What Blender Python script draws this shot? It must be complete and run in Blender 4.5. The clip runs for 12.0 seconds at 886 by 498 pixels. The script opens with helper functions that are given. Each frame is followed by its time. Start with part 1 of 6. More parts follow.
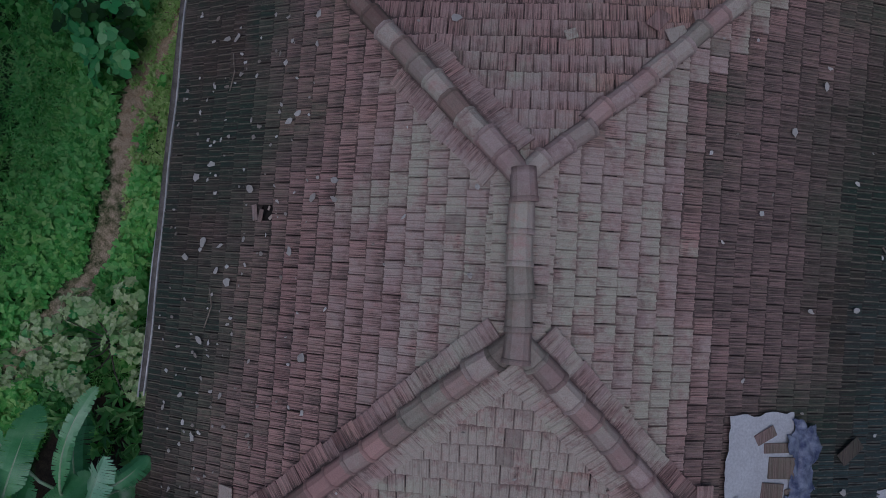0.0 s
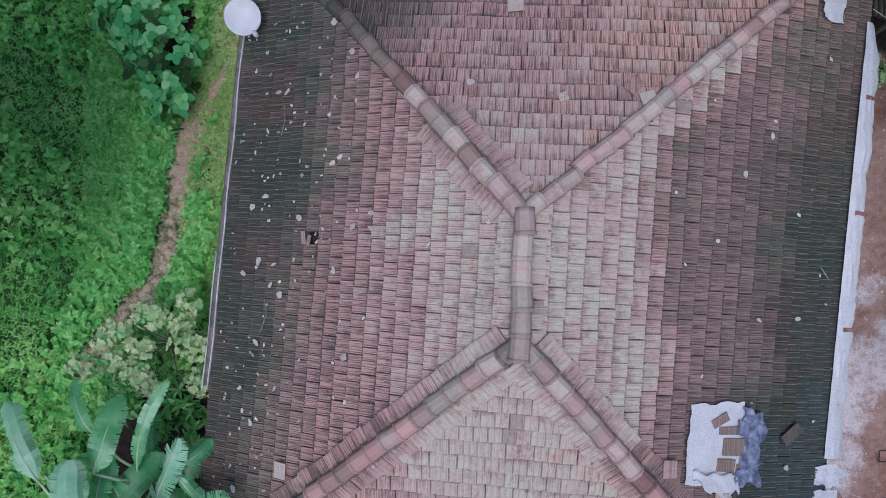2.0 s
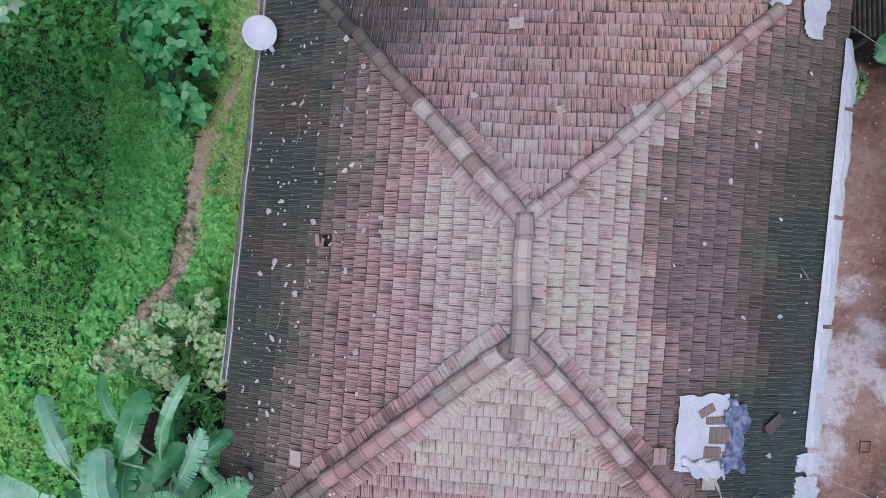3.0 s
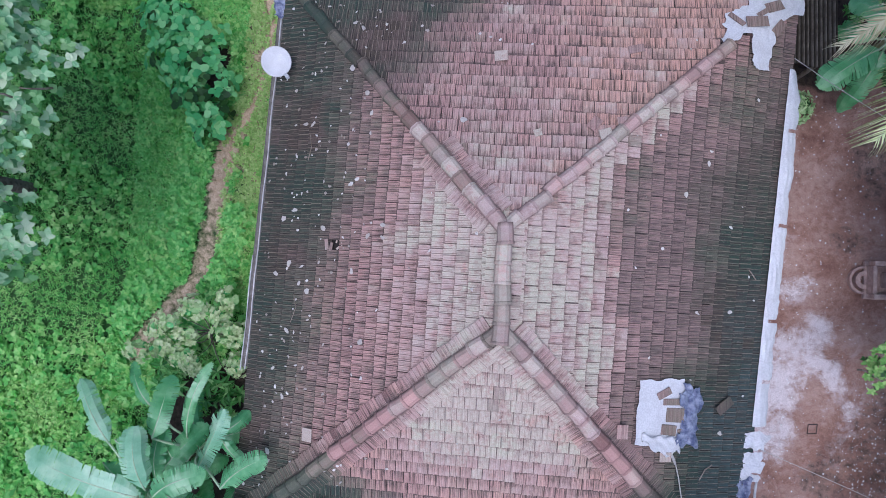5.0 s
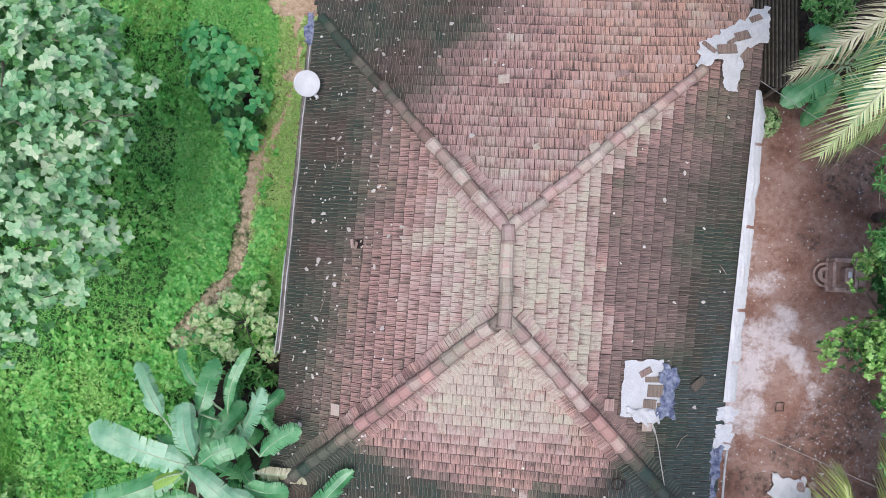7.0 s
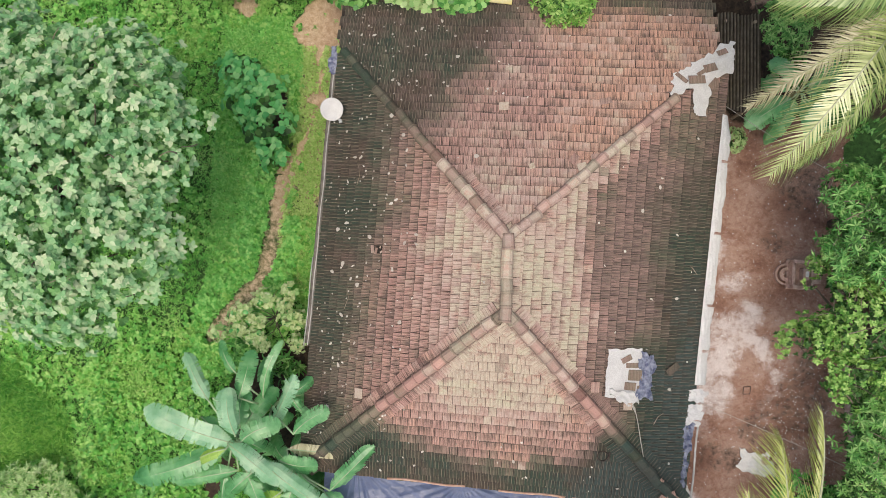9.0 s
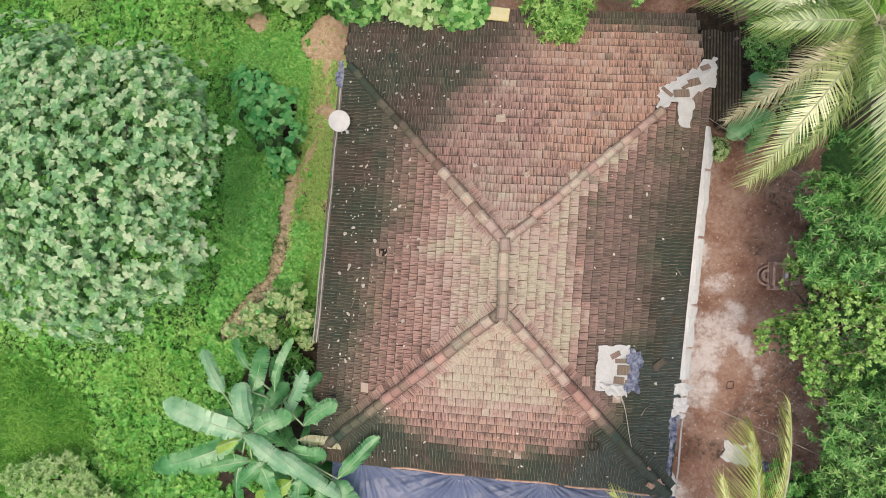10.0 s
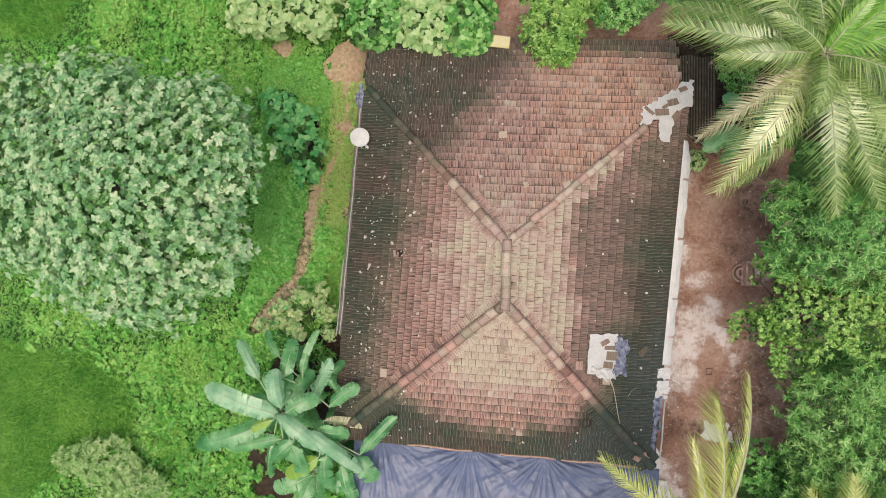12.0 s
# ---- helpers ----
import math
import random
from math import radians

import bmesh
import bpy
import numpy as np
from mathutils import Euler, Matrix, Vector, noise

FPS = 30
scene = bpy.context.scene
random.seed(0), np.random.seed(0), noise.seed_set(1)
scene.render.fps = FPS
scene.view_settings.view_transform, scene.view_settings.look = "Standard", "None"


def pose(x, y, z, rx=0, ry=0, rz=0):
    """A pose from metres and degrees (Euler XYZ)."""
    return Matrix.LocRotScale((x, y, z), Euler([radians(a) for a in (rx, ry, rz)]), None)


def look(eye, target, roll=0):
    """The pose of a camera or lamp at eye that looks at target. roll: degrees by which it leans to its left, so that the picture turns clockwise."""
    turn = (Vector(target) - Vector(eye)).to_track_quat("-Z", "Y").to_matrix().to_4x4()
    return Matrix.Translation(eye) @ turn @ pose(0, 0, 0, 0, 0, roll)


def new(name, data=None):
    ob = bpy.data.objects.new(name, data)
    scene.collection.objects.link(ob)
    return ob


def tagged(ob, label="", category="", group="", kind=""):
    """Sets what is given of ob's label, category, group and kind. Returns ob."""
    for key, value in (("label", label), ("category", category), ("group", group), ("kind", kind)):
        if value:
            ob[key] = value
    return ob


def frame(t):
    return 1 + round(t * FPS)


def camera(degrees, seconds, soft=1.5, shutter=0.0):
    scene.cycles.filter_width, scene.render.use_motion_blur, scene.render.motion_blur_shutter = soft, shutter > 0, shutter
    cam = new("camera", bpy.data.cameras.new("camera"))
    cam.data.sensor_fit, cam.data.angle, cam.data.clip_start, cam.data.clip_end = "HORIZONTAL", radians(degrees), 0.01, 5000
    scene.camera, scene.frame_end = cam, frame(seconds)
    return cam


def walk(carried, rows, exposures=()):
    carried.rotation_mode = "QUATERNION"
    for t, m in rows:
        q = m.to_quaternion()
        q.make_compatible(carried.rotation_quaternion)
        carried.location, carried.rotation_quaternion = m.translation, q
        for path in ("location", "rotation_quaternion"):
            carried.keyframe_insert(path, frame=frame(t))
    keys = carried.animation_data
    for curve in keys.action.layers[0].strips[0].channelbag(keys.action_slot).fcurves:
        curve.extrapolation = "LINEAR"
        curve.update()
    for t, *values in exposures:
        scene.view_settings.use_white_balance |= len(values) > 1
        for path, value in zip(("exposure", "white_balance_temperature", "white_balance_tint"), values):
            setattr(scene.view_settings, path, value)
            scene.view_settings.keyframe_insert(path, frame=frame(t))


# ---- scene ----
cam = camera(66.0, 12.0, soft=0.8)
PATH = [
    (0.0, -0.236, -0.219, 13.350, 2.194, 4.712, 3.130),
    (0.5, -0.246, -0.208, 13.897, 2.075, 4.704, 3.007),
    (1.0, -0.303, -0.104, 14.510, 2.200, 4.741, 2.999),
    (1.5, -0.353, 0.023, 15.045, 2.113, 4.866, 3.097),
    (2.0, -0.318, 0.070, 15.588, 2.037, 4.867, 3.153),
    (2.5, -0.261, 0.080, 16.015, 2.050, 4.884, 3.128),
    (3.0, -0.343, 0.085, 16.446, 2.011, 4.887, 3.166),
    (5.0, -0.038, 0.108, 18.351, 2.036, 4.871, 3.343),
    (5.5, -0.064, 0.114, 18.869, 2.070, 4.860, 3.331),
    (6.0, -0.082, 0.114, 19.470, 2.111, 4.938, 3.382),
    (6.5, -0.092, 0.111, 20.039, 2.005, 4.894, 3.379),
    (7.0, -0.106, -0.014, 20.610, 2.029, 4.895, 3.267),
    (9.0, -0.213, 0.081, 23.306, 1.842, 4.673, 3.043),
    (9.5, -0.181, 0.053, 23.960, 1.956, 4.603, 3.052),
    (10.0, -0.135, 0.113, 24.661, 1.912, 4.657, 3.020),
    (10.5, -0.150, -0.004, 25.293, 2.178, 4.534, 3.073),
    (11.0, -0.170, -0.022, 25.981, 2.079, 4.523, 2.907),
    (11.5, -0.195, -0.086, 26.772, 2.288, 4.618, 2.837),
    (12.0, -0.261, -0.213, 27.504, 2.514, 4.579, 2.781),
]
walk(cam, [(t, pose(x, y, z, rx, ry, rz)) for t, x, y, z, rx, ry, rz in PATH],
     exposures=[(0.0, -2.22, 5100, 18), (0.4, -1.04, 5200, 18), (1.0, -0.91, 5200, 18), (3.0, -0.64, 5200, 18), (5.0, -0.48, 5100, 20), (6.0, -0.5, 5200, 20),
                (7.0, -0.25, 5700, 14), (8.0, -0.31, 6600, 10), (9.0, -0.32, 6800, 10), (12.0, -0.37, 7000, 10)])

# ---- sky and sun: bright overcast ----
world = bpy.data.worlds.new("world")
scene.world = world
world.use_nodes = True
wn = world.node_tree
sky = wn.nodes.new("ShaderNodeTexSky")
sky.sky_type = "NISHITA"
sky.sun_disc = False
sky.sun_elevation, sky.sun_rotation = radians(77), radians(173)
sky.air_density, sky.dust_density = 1.0, 6.0
wn.nodes["Background"].inputs["Strength"].default_value = 0.2
wn.links.new(sky.outputs["Color"], wn.nodes["Background"].inputs["Color"])
sun_data = bpy.data.lights.new("sun", "SUN")
sun_data.energy, sun_data.angle, sun_data.color = 1.1, radians(40), (1.0, 0.97, 0.92)
sun = new("sun", sun_data)
sun.matrix_world = look((0.55, -4.5, 20), (0, 0, 0))


# ---- materials ----
def node(tree, kind, **values):
    n = tree.nodes.new(kind)
    for key, value in values.items():
        n.inputs[key].default_value = value
    return n


def blank(name):
    m = bpy.data.materials.new(name)
    m.use_nodes = True
    t = m.node_tree
    return m, t, t.nodes["Principled BSDF"]


def ramp(tree, fac, stops):
    r = tree.nodes.new("ShaderNodeValToRGB")
    while len(r.color_ramp.elements) < len(stops):
        r.color_ramp.elements.new(0.5)
    for e, (at, c) in zip(r.color_ramp.elements, stops):
        e.position, e.color = at, (*c, 1)
    tree.links.new(fac, r.inputs["Fac"])
    return r.outputs["Color"]


def noise_tex(tree, scale, detail=5.0, rough=0.6, vec=None, distortion=0.0):
    n = node(tree, "ShaderNodeTexNoise", Scale=scale, Detail=detail, Roughness=rough, Distortion=distortion)
    if vec is None:
        vec = tree.nodes.new("ShaderNodeNewGeometry").outputs["Position"]
    tree.links.new(vec, n.inputs["Vector"])
    return n.outputs["Fac"]


def mix(tree, fac, a, b, blend="MIX"):
    m = tree.nodes.new("ShaderNodeMix")
    m.data_type, m.blend_type = "RGBA", blend
    for key, value in ((0, fac), (6, a), (7, b)):
        if hasattr(value, "links"):
            tree.links.new(value, m.inputs[key])
        else:
            m.inputs[key].default_value = value if key == 0 else (*value, 1)
    return m.outputs[2]


def math_node(tree, op, a, b=0.0, clamp=False):
    m = tree.nodes.new("ShaderNodeMath")
    m.operation, m.use_clamp = op, clamp
    for i, value in enumerate((a, b)):
        if hasattr(value, "links"):
            tree.links.new(value, m.inputs[i])
        else:
            m.inputs[i].default_value = value
    return m.outputs[0]


def bump(tree, bsdf, height, strength, distance=0.02):
    b = node(tree, "ShaderNodeBump", Strength=strength, Distance=distance)
    tree.links.new(height, b.inputs["Height"])
    tree.links.new(b.outputs["Normal"], bsdf.inputs["Normal"])


def plain(name, c1, c2, scale=6.0, rough=0.8, fine=60.0, relief=0.3, metal=0.0, spread=(0.35, 0.65)):
    """Two tones in large patches, fine grain and relief."""
    m, t, b = blank(name)
    col = ramp(t, noise_tex(t, scale), [(spread[0], c1), (spread[1], c2)])
    g = noise_tex(t, fine, 3.0)
    col = mix(t, 0.35, col, ramp(t, g, [(0.3, (0.35, 0.35, 0.35)), (0.7, (1.0, 1.0, 1.0))]), "MULTIPLY")
    t.links.new(col, b.inputs["Base Color"])
    b.inputs["Roughness"].default_value, b.inputs["Metallic"].default_value = rough, metal
    bump(t, b, g, relief, 0.01)
    return m


def leafy(name, stops, rough=0.5, through_light=0.25, patch=0.8, tint=(0.95, 1.03, 0.76), island=0.6, gloss=0.4, coat=0.0):
    """Leaf: tone by leaf and by patch, partly translucent."""
    m, t, b = blank(name)
    geo = t.nodes.new("ShaderNodeNewGeometry")
    f = math_node(t, "ADD", math_node(t, "MULTIPLY", geo.outputs["Random Per Island"], island),
                  math_node(t, "MULTIPLY", math_node(t, "ADD", math_node(t, "MULTIPLY", math_node(t, "SUBTRACT", noise_tex(t, patch, 3.0), 0.5), 1.7), 0.5), 1.0 - island))
    col = ramp(t, f, stops)
    vein = noise_tex(t, 45.0, 2.0)
    col = mix(t, 1.0, col, tint, "MULTIPLY")
    col = mix(t, 0.25, col, ramp(t, vein, [(0.35, (0.55, 0.6, 0.5)), (0.65, (1.0, 1.0, 1.0))]), "MULTIPLY")
    t.links.new(col, b.inputs["Base Color"])
    b.inputs["Roughness"].default_value = rough
    b.inputs["Specular IOR Level"].default_value = gloss
    b.inputs["Coat Weight"].default_value, b.inputs["Coat Roughness"].default_value = coat, 0.25
    tr = t.nodes.new("ShaderNodeBsdfTranslucent")
    t.links.new(col, tr.inputs["Color"])
    mx = node(t, "ShaderNodeMixShader", Fac=through_light)
    t.links.new(b.outputs[0], mx.inputs[1])
    t.links.new(tr.outputs[0], mx.inputs[2])
    t.links.new(mx.outputs[0], t.nodes["Material Output"].inputs["Surface"])
    return m


def tile_material():
    """Clay tile. Attribute wear: red = moss and soot, green = tone of the tile, blue = lime bloom."""
    m, t, b = blank("clay_tile")
    at = t.nodes.new("ShaderNodeAttribute")
    at.attribute_name = "wear"
    sep = t.nodes.new("ShaderNodeSeparateColor")
    t.links.new(at.outputs["Color"], sep.inputs["Color"])
    moss, tone, lime = sep.outputs[0], sep.outputs[1], sep.outputs[2]
    place = t.nodes.new("ShaderNodeAttribute")
    place.attribute_name = "place"
    along = t.nodes.new("ShaderNodeVectorMath")
    along.operation = "MULTIPLY"
    along.inputs[1].default_value = (34.0, 3.2, 0.0)
    t.links.new(place.outputs["Vector"], along.inputs[0])
    pz = t.nodes.new("ShaderNodeSeparateXYZ")
    t.links.new(place.outputs["Vector"], pz.inputs[0])
    rib = pz.outputs[2]
    streak = math_node(t, "ADD", math_node(t, "MULTIPLY", noise_tex(t, 1.0, 4.0, 0.65, along.outputs[0]), 0.62), math_node(t, "MULTIPLY", noise_tex(t, 8.0, 6.0, 0.7), 0.38))
    speck = noise_tex(t, 70.0, 3.0, 0.6)
    broad = noise_tex(t, 0.9, 3.0)
    clay = ramp(t, math_node(t, "ADD", math_node(t, "MULTIPLY", tone, 0.75), math_node(t, "MULTIPLY", streak, 0.3)),
                [(0.1, (0.22, 0.115, 0.095)), (0.36, (0.44, 0.255, 0.215)), (0.58, (0.57, 0.345, 0.285)), (0.8, (0.68, 0.4, 0.29))])
    pinkish = math_node(t, "SUBTRACT", ramp(t, broad, [(0.36, (0, 0, 0)), (0.52, (1, 1, 1))]), ramp(t, lime, [(0.7, (0, 0, 0)), (1.0, (0.55, 0.55, 0.55))]), clamp=True)
    pale = mix(t, pinkish, (0.58, 0.545, 0.405), (0.575, 0.445, 0.38))
    lf = math_node(t, "ADD", lime, math_node(t, "MULTIPLY", math_node(t, "SUBTRACT", streak, 0.5), 1.5), clamp=True)
    foot_end = math_node(t, "MULTIPLY", math_node(t, "SUBTRACT", math_node(t, "MINIMUM", pz.outputs[1], 0.36), 0.2), 1.8)
    lf = math_node(t, "ADD", lf, math_node(t, "MULTIPLY", foot_end, lime), clamp=True)
    lf = math_node(t, "ADD", lf, math_node(t, "MULTIPLY", math_node(t, "MULTIPLY", math_node(t, "SUBTRACT", noise_tex(t, 2.3, 5.0, 0.6), 0.5), 2.7), math_node(t, "ADD", lime, 0.12)), clamp=True)
    lf = math_node(t, "ADD", lf, math_node(t, "MULTIPLY", math_node(t, "MULTIPLY", math_node(t, "SUBTRACT", noise_tex(t, 11.0, 4.0, 0.65), 0.5), 2.0), math_node(t, "ADD", lime, 0.08)), clamp=True)
    col = mix(t, lf, clay, pale)
    # rain streaks that run down from under the course above
    run = t.nodes.new("ShaderNodeVectorMath")
    run.operation = "MULTIPLY"
    run.inputs[1].default_value = (46.0, 0.5, 0.0)
    t.links.new(place.outputs["Vector"], run.inputs[0])
    reach = math_node(t, "ADD", math_node(t, "MULTIPLY", math_node(t, "SUBTRACT", noise_tex(t, 1.0, 4.0, 0.7, run.outputs[0]), 0.5), 1.3),
                      math_node(t, "MULTIPLY", math_node(t, "SUBTRACT", noise_tex(t, 2.4, 4.0, 0.65), 0.5), 1.3))
    stain = math_node(t, "MULTIPLY", math_node(t, "SUBTRACT", math_node(t, "ADD", reach, 0.1), pz.outputs[1]), 24.0, clamp=True)
    col = mix(t, math_node(t, "MULTIPLY", stain, math_node(t, "SUBTRACT", 0.76, math_node(t, "MULTIPLY", lf, 0.5))), col, mix(t, tone, (0.2, 0.145, 0.125), (0.33, 0.225, 0.185)))
    green = ramp(t, noise_tex(t, 0.42, 4.0), [(0.42, (0, 0, 0)), (0.57, (1, 1, 1))])
    dark = mix(t, green, (0.078, 0.058, 0.038), (0.03, 0.06, 0.038))
    soot = mix(t, green, (0.28, 0.195, 0.165), (0.19, 0.175, 0.115))
    mf = math_node(t, "ADD", moss, math_node(t, "MULTIPLY", math_node(t, "SUBTRACT", streak, 0.5), 1.0), clamp=True)
    mf = math_node(t, "SUBTRACT", mf, math_node(t, "MULTIPLY", rib, 0.14), clamp=True)
    col = mix(t, math_node(t, "MULTIPLY", mf, 1.7, clamp=True), col, soot)
    col = mix(t, math_node(t, "MULTIPLY", math_node(t, "SUBTRACT", mf, 0.5), 2.2, clamp=True), col, dark)
    wet = math_node(t, "MULTIPLY", math_node(t, "SUBTRACT", moss, 1.0), 2.2, clamp=True)
    col = mix(t, math_node(t, "MULTIPLY", wet, 0.85), col, mix(t, streak, (0.03, 0.06, 0.056), (0.07, 0.12, 0.11)))
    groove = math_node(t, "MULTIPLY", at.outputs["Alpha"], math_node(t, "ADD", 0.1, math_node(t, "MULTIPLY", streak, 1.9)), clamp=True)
    # band below the upper course: gap shadow and dirt, both put into the colour
    lap_shade_dirt = ramp(t, math_node(t, "ADD", pz.outputs[1], math_node(t, "MULTIPLY", math_node(t, "SUBTRACT", streak, 0.5), 0.12)), [(0.085, (1, 1, 1)), (0.105, (0, 0, 0))])
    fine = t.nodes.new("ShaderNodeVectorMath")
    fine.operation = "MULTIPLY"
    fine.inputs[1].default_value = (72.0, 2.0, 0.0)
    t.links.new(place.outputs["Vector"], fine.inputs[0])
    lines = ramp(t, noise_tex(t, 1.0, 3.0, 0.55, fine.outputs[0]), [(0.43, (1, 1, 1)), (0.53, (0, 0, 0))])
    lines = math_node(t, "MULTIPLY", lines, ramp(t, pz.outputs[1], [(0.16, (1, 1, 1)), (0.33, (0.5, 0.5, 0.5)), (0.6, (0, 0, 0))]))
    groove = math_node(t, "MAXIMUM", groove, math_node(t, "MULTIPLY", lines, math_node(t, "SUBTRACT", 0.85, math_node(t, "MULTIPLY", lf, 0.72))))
    groove = math_node(t, "MAXIMUM", groove, math_node(t, "MULTIPLY", lap_shade_dirt, math_node(t, "SUBTRACT", 0.8, math_node(t, "MULTIPLY", lime, 0.35))))
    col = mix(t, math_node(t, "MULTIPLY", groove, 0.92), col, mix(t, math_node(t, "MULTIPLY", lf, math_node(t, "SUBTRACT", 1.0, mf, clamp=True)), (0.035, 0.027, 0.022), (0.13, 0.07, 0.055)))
    col = mix(t, 0.4, col, ramp(t, speck, [(0.32, (0.4, 0.37, 0.35)), (0.6, (1.0, 1.0, 1.0))]), "MULTIPLY")
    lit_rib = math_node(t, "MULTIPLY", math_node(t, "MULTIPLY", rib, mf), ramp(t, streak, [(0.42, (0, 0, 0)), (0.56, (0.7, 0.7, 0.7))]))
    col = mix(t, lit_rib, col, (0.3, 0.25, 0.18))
    lich = ramp(t, noise_tex(t, 26.0, 4.0, 0.75), [(0.6, (0, 0, 0)), (0.68, (1, 1, 1))])
    col = mix(t, math_node(t, "MULTIPLY", lich, 0.4), col, (0.32, 0.3, 0.22))
    t.links.new(col, b.inputs["Base Color"])
    b.inputs["Roughness"].default_value = 0.85
    bump(t, b, speck, 0.35, 0.008)
    return m


def ground_material():
    """Attribute cover: red = bare soil, green = mown grass, blue = lime wash on the yard, alpha = dark ground with
    painted shade under plants.
    """
    m, t, b = blank("ground_cover")
    at = t.nodes.new("ShaderNodeAttribute")
    at.attribute_name = "cover"
    sep = t.nodes.new("ShaderNodeSeparateColor")
    t.links.new(at.outputs["Color"], sep.inputs["Color"])
    soil, lawn, wash = sep.outputs[0], sep.outputs[1], sep.outputs[2]
    n1, n2, n3 = noise_tex(t, 0.7, 6.0), noise_tex(t, 6.0, 6.0, 0.7), noise_tex(t, 45.0, 3.0)
    weeds = ramp(t, n2, [(0.3, (0.018, 0.055, 0.01)), (0.55, (0.055, 0.15, 0.03)), (0.75, (0.1, 0.24, 0.055))])
    grass = ramp(t, n2, [(0.3, (0.04, 0.13, 0.02)), (0.7, (0.15, 0.32, 0.06))])
    earth = ramp(t, math_node(t, "ADD", math_node(t, "MULTIPLY", n1, 0.6), math_node(t, "MULTIPLY", n2, 0.4)),
                 [(0.34, (0.16, 0.075, 0.048)), (0.47, (0.36, 0.2, 0.145)), (0.6, (0.53, 0.36, 0.285))])
    side_x = t.nodes.new("ShaderNodeSeparateXYZ")
    t.links.new(t.nodes.new("ShaderNodeNewGeometry").outputs["Position"], side_x.inputs[0])
    ochre = ramp(t, n2, [(0.35, (0.5, 0.34, 0.2)), (0.65, (0.76, 0.6, 0.42))])
    earth = mix(t, math_node(t, "MULTIPLY", math_node(t, "ADD", side_x.outputs[0], 5.0), -0.5, clamp=True), earth, ochre)
    edge = lambda mask: math_node(t, "ADD", mask, math_node(t, "MULTIPLY", math_node(t, "SUBTRACT", n2, 0.5), 0.9), clamp=True)
    sharp = lambda mask: ramp(t, edge(mask), [(0.38, (0, 0, 0)), (0.62, (1, 1, 1))])
    col = mix(t, sharp(lawn), weeds, grass)
    col = mix(t, sharp(soil), col, earth)
    # dark ground: shade under plants put into the colour, with leaf mould
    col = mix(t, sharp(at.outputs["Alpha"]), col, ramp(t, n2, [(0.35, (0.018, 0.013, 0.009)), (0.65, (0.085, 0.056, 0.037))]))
    col = mix(t, math_node(t, "MULTIPLY", ramp(t, math_node(t, "ADD", math_node(t, "MULTIPLY", wash, 0.66), math_node(t, "MULTIPLY", math_node(t, "SUBTRACT", math_node(t, "ADD", math_node(t, "MULTIPLY", noise_tex(t, 5.0, 10.0, 0.82), 0.6), math_node(t, "MULTIPLY", noise_tex(t, 1.3, 4.0, 0.6), 0.4)), 0.465), 4.4), clamp=True), [(0.35, (0, 0, 0)), (0.95, (0.95, 0.95, 0.95))]), math_node(t, "MULTIPLY", wash, 1.6, clamp=True)), col, (0.84, 0.77, 0.75))
    col = mix(t, 0.65, col, ramp(t, n3, [(0.32, (0.35, 0.33, 0.32)), (0.62, (1.0, 1.0, 1.0))]), "MULTIPLY")
    t.links.new(col, b.inputs["Base Color"])
    b.inputs["Roughness"].default_value = 0.95
    bump(t, b, n3, 0.5, 0.03)
    return m


TILE = tile_material()
GROUND = ground_material()
DARK_UNDERLAY = plain("dark_underlay", (0.02, 0.016, 0.013), (0.04, 0.03, 0.022), rough=0.9)
PLASTER = plain("lime_plaster", (0.55, 0.5, 0.42), (0.7, 0.66, 0.58), 2.0)
WHITE_SHEET = plain("white_plastic", (0.66, 0.65, 0.63), (0.76, 0.76, 0.74), 3.0, 0.45, 30.0, 0.2)
GREY_SHEET = plain("crumpled_blue_plastic", (0.06, 0.075, 0.16), (0.36, 0.39, 0.48), 7.0, 0.35, 30.0, 0.4)
TARP = plain("blue_tarpaulin", (0.095, 0.13, 0.235), (0.14, 0.18, 0.3), 1.2, 0.32, 35.0, 0.2)
DISH_WHITE = plain("dish_enamel", (0.6, 0.6, 0.58), (0.68, 0.68, 0.66), 4.0, 0.35, 80.0, 0.05)
METAL = plain("grey_metal", (0.2, 0.2, 0.2), (0.35, 0.34, 0.33), 8.0, 0.45, 80.0, 0.2, 0.8)
PIPE = plain("weathered_pvc", (0.5, 0.5, 0.47), (0.7, 0.7, 0.66), 5.0, 0.5)
SHEETING = plain("dark_fibre_cement", (0.14, 0.115, 0.08), (0.3, 0.26, 0.19), 4.0, 0.9, 50.0, 0.4)
# dark corrugation valleys: relief shade put into the sheet's colour
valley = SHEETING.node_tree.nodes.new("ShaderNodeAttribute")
valley.attribute_name = "valley_shade"
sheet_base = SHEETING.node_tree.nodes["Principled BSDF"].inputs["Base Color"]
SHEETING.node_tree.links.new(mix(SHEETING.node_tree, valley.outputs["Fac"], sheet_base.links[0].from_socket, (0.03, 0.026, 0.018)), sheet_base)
STONE = plain("laterite_block", (0.44, 0.3, 0.25), (0.64, 0.48, 0.41), 7.0, 0.9, 40.0, 0.5)
LIMESTONE = plain("whitewashed_rubble", (0.84, 0.83, 0.8), (0.9, 0.9, 0.88), 5.0, 0.9, 120.0, 0.5)
YELLOW = plain("faded_yellow_board", (0.7, 0.6, 0.22), (0.72, 0.68, 0.46), 3.0, 0.6)
BARK = plain("bark", (0.09, 0.07, 0.05), (0.22, 0.18, 0.14), 8.0, 0.95, 40.0, 0.8)
TWIG = plain("dry_wood", (0.2, 0.15, 0.1), (0.42, 0.36, 0.28), 10.0, 0.9)
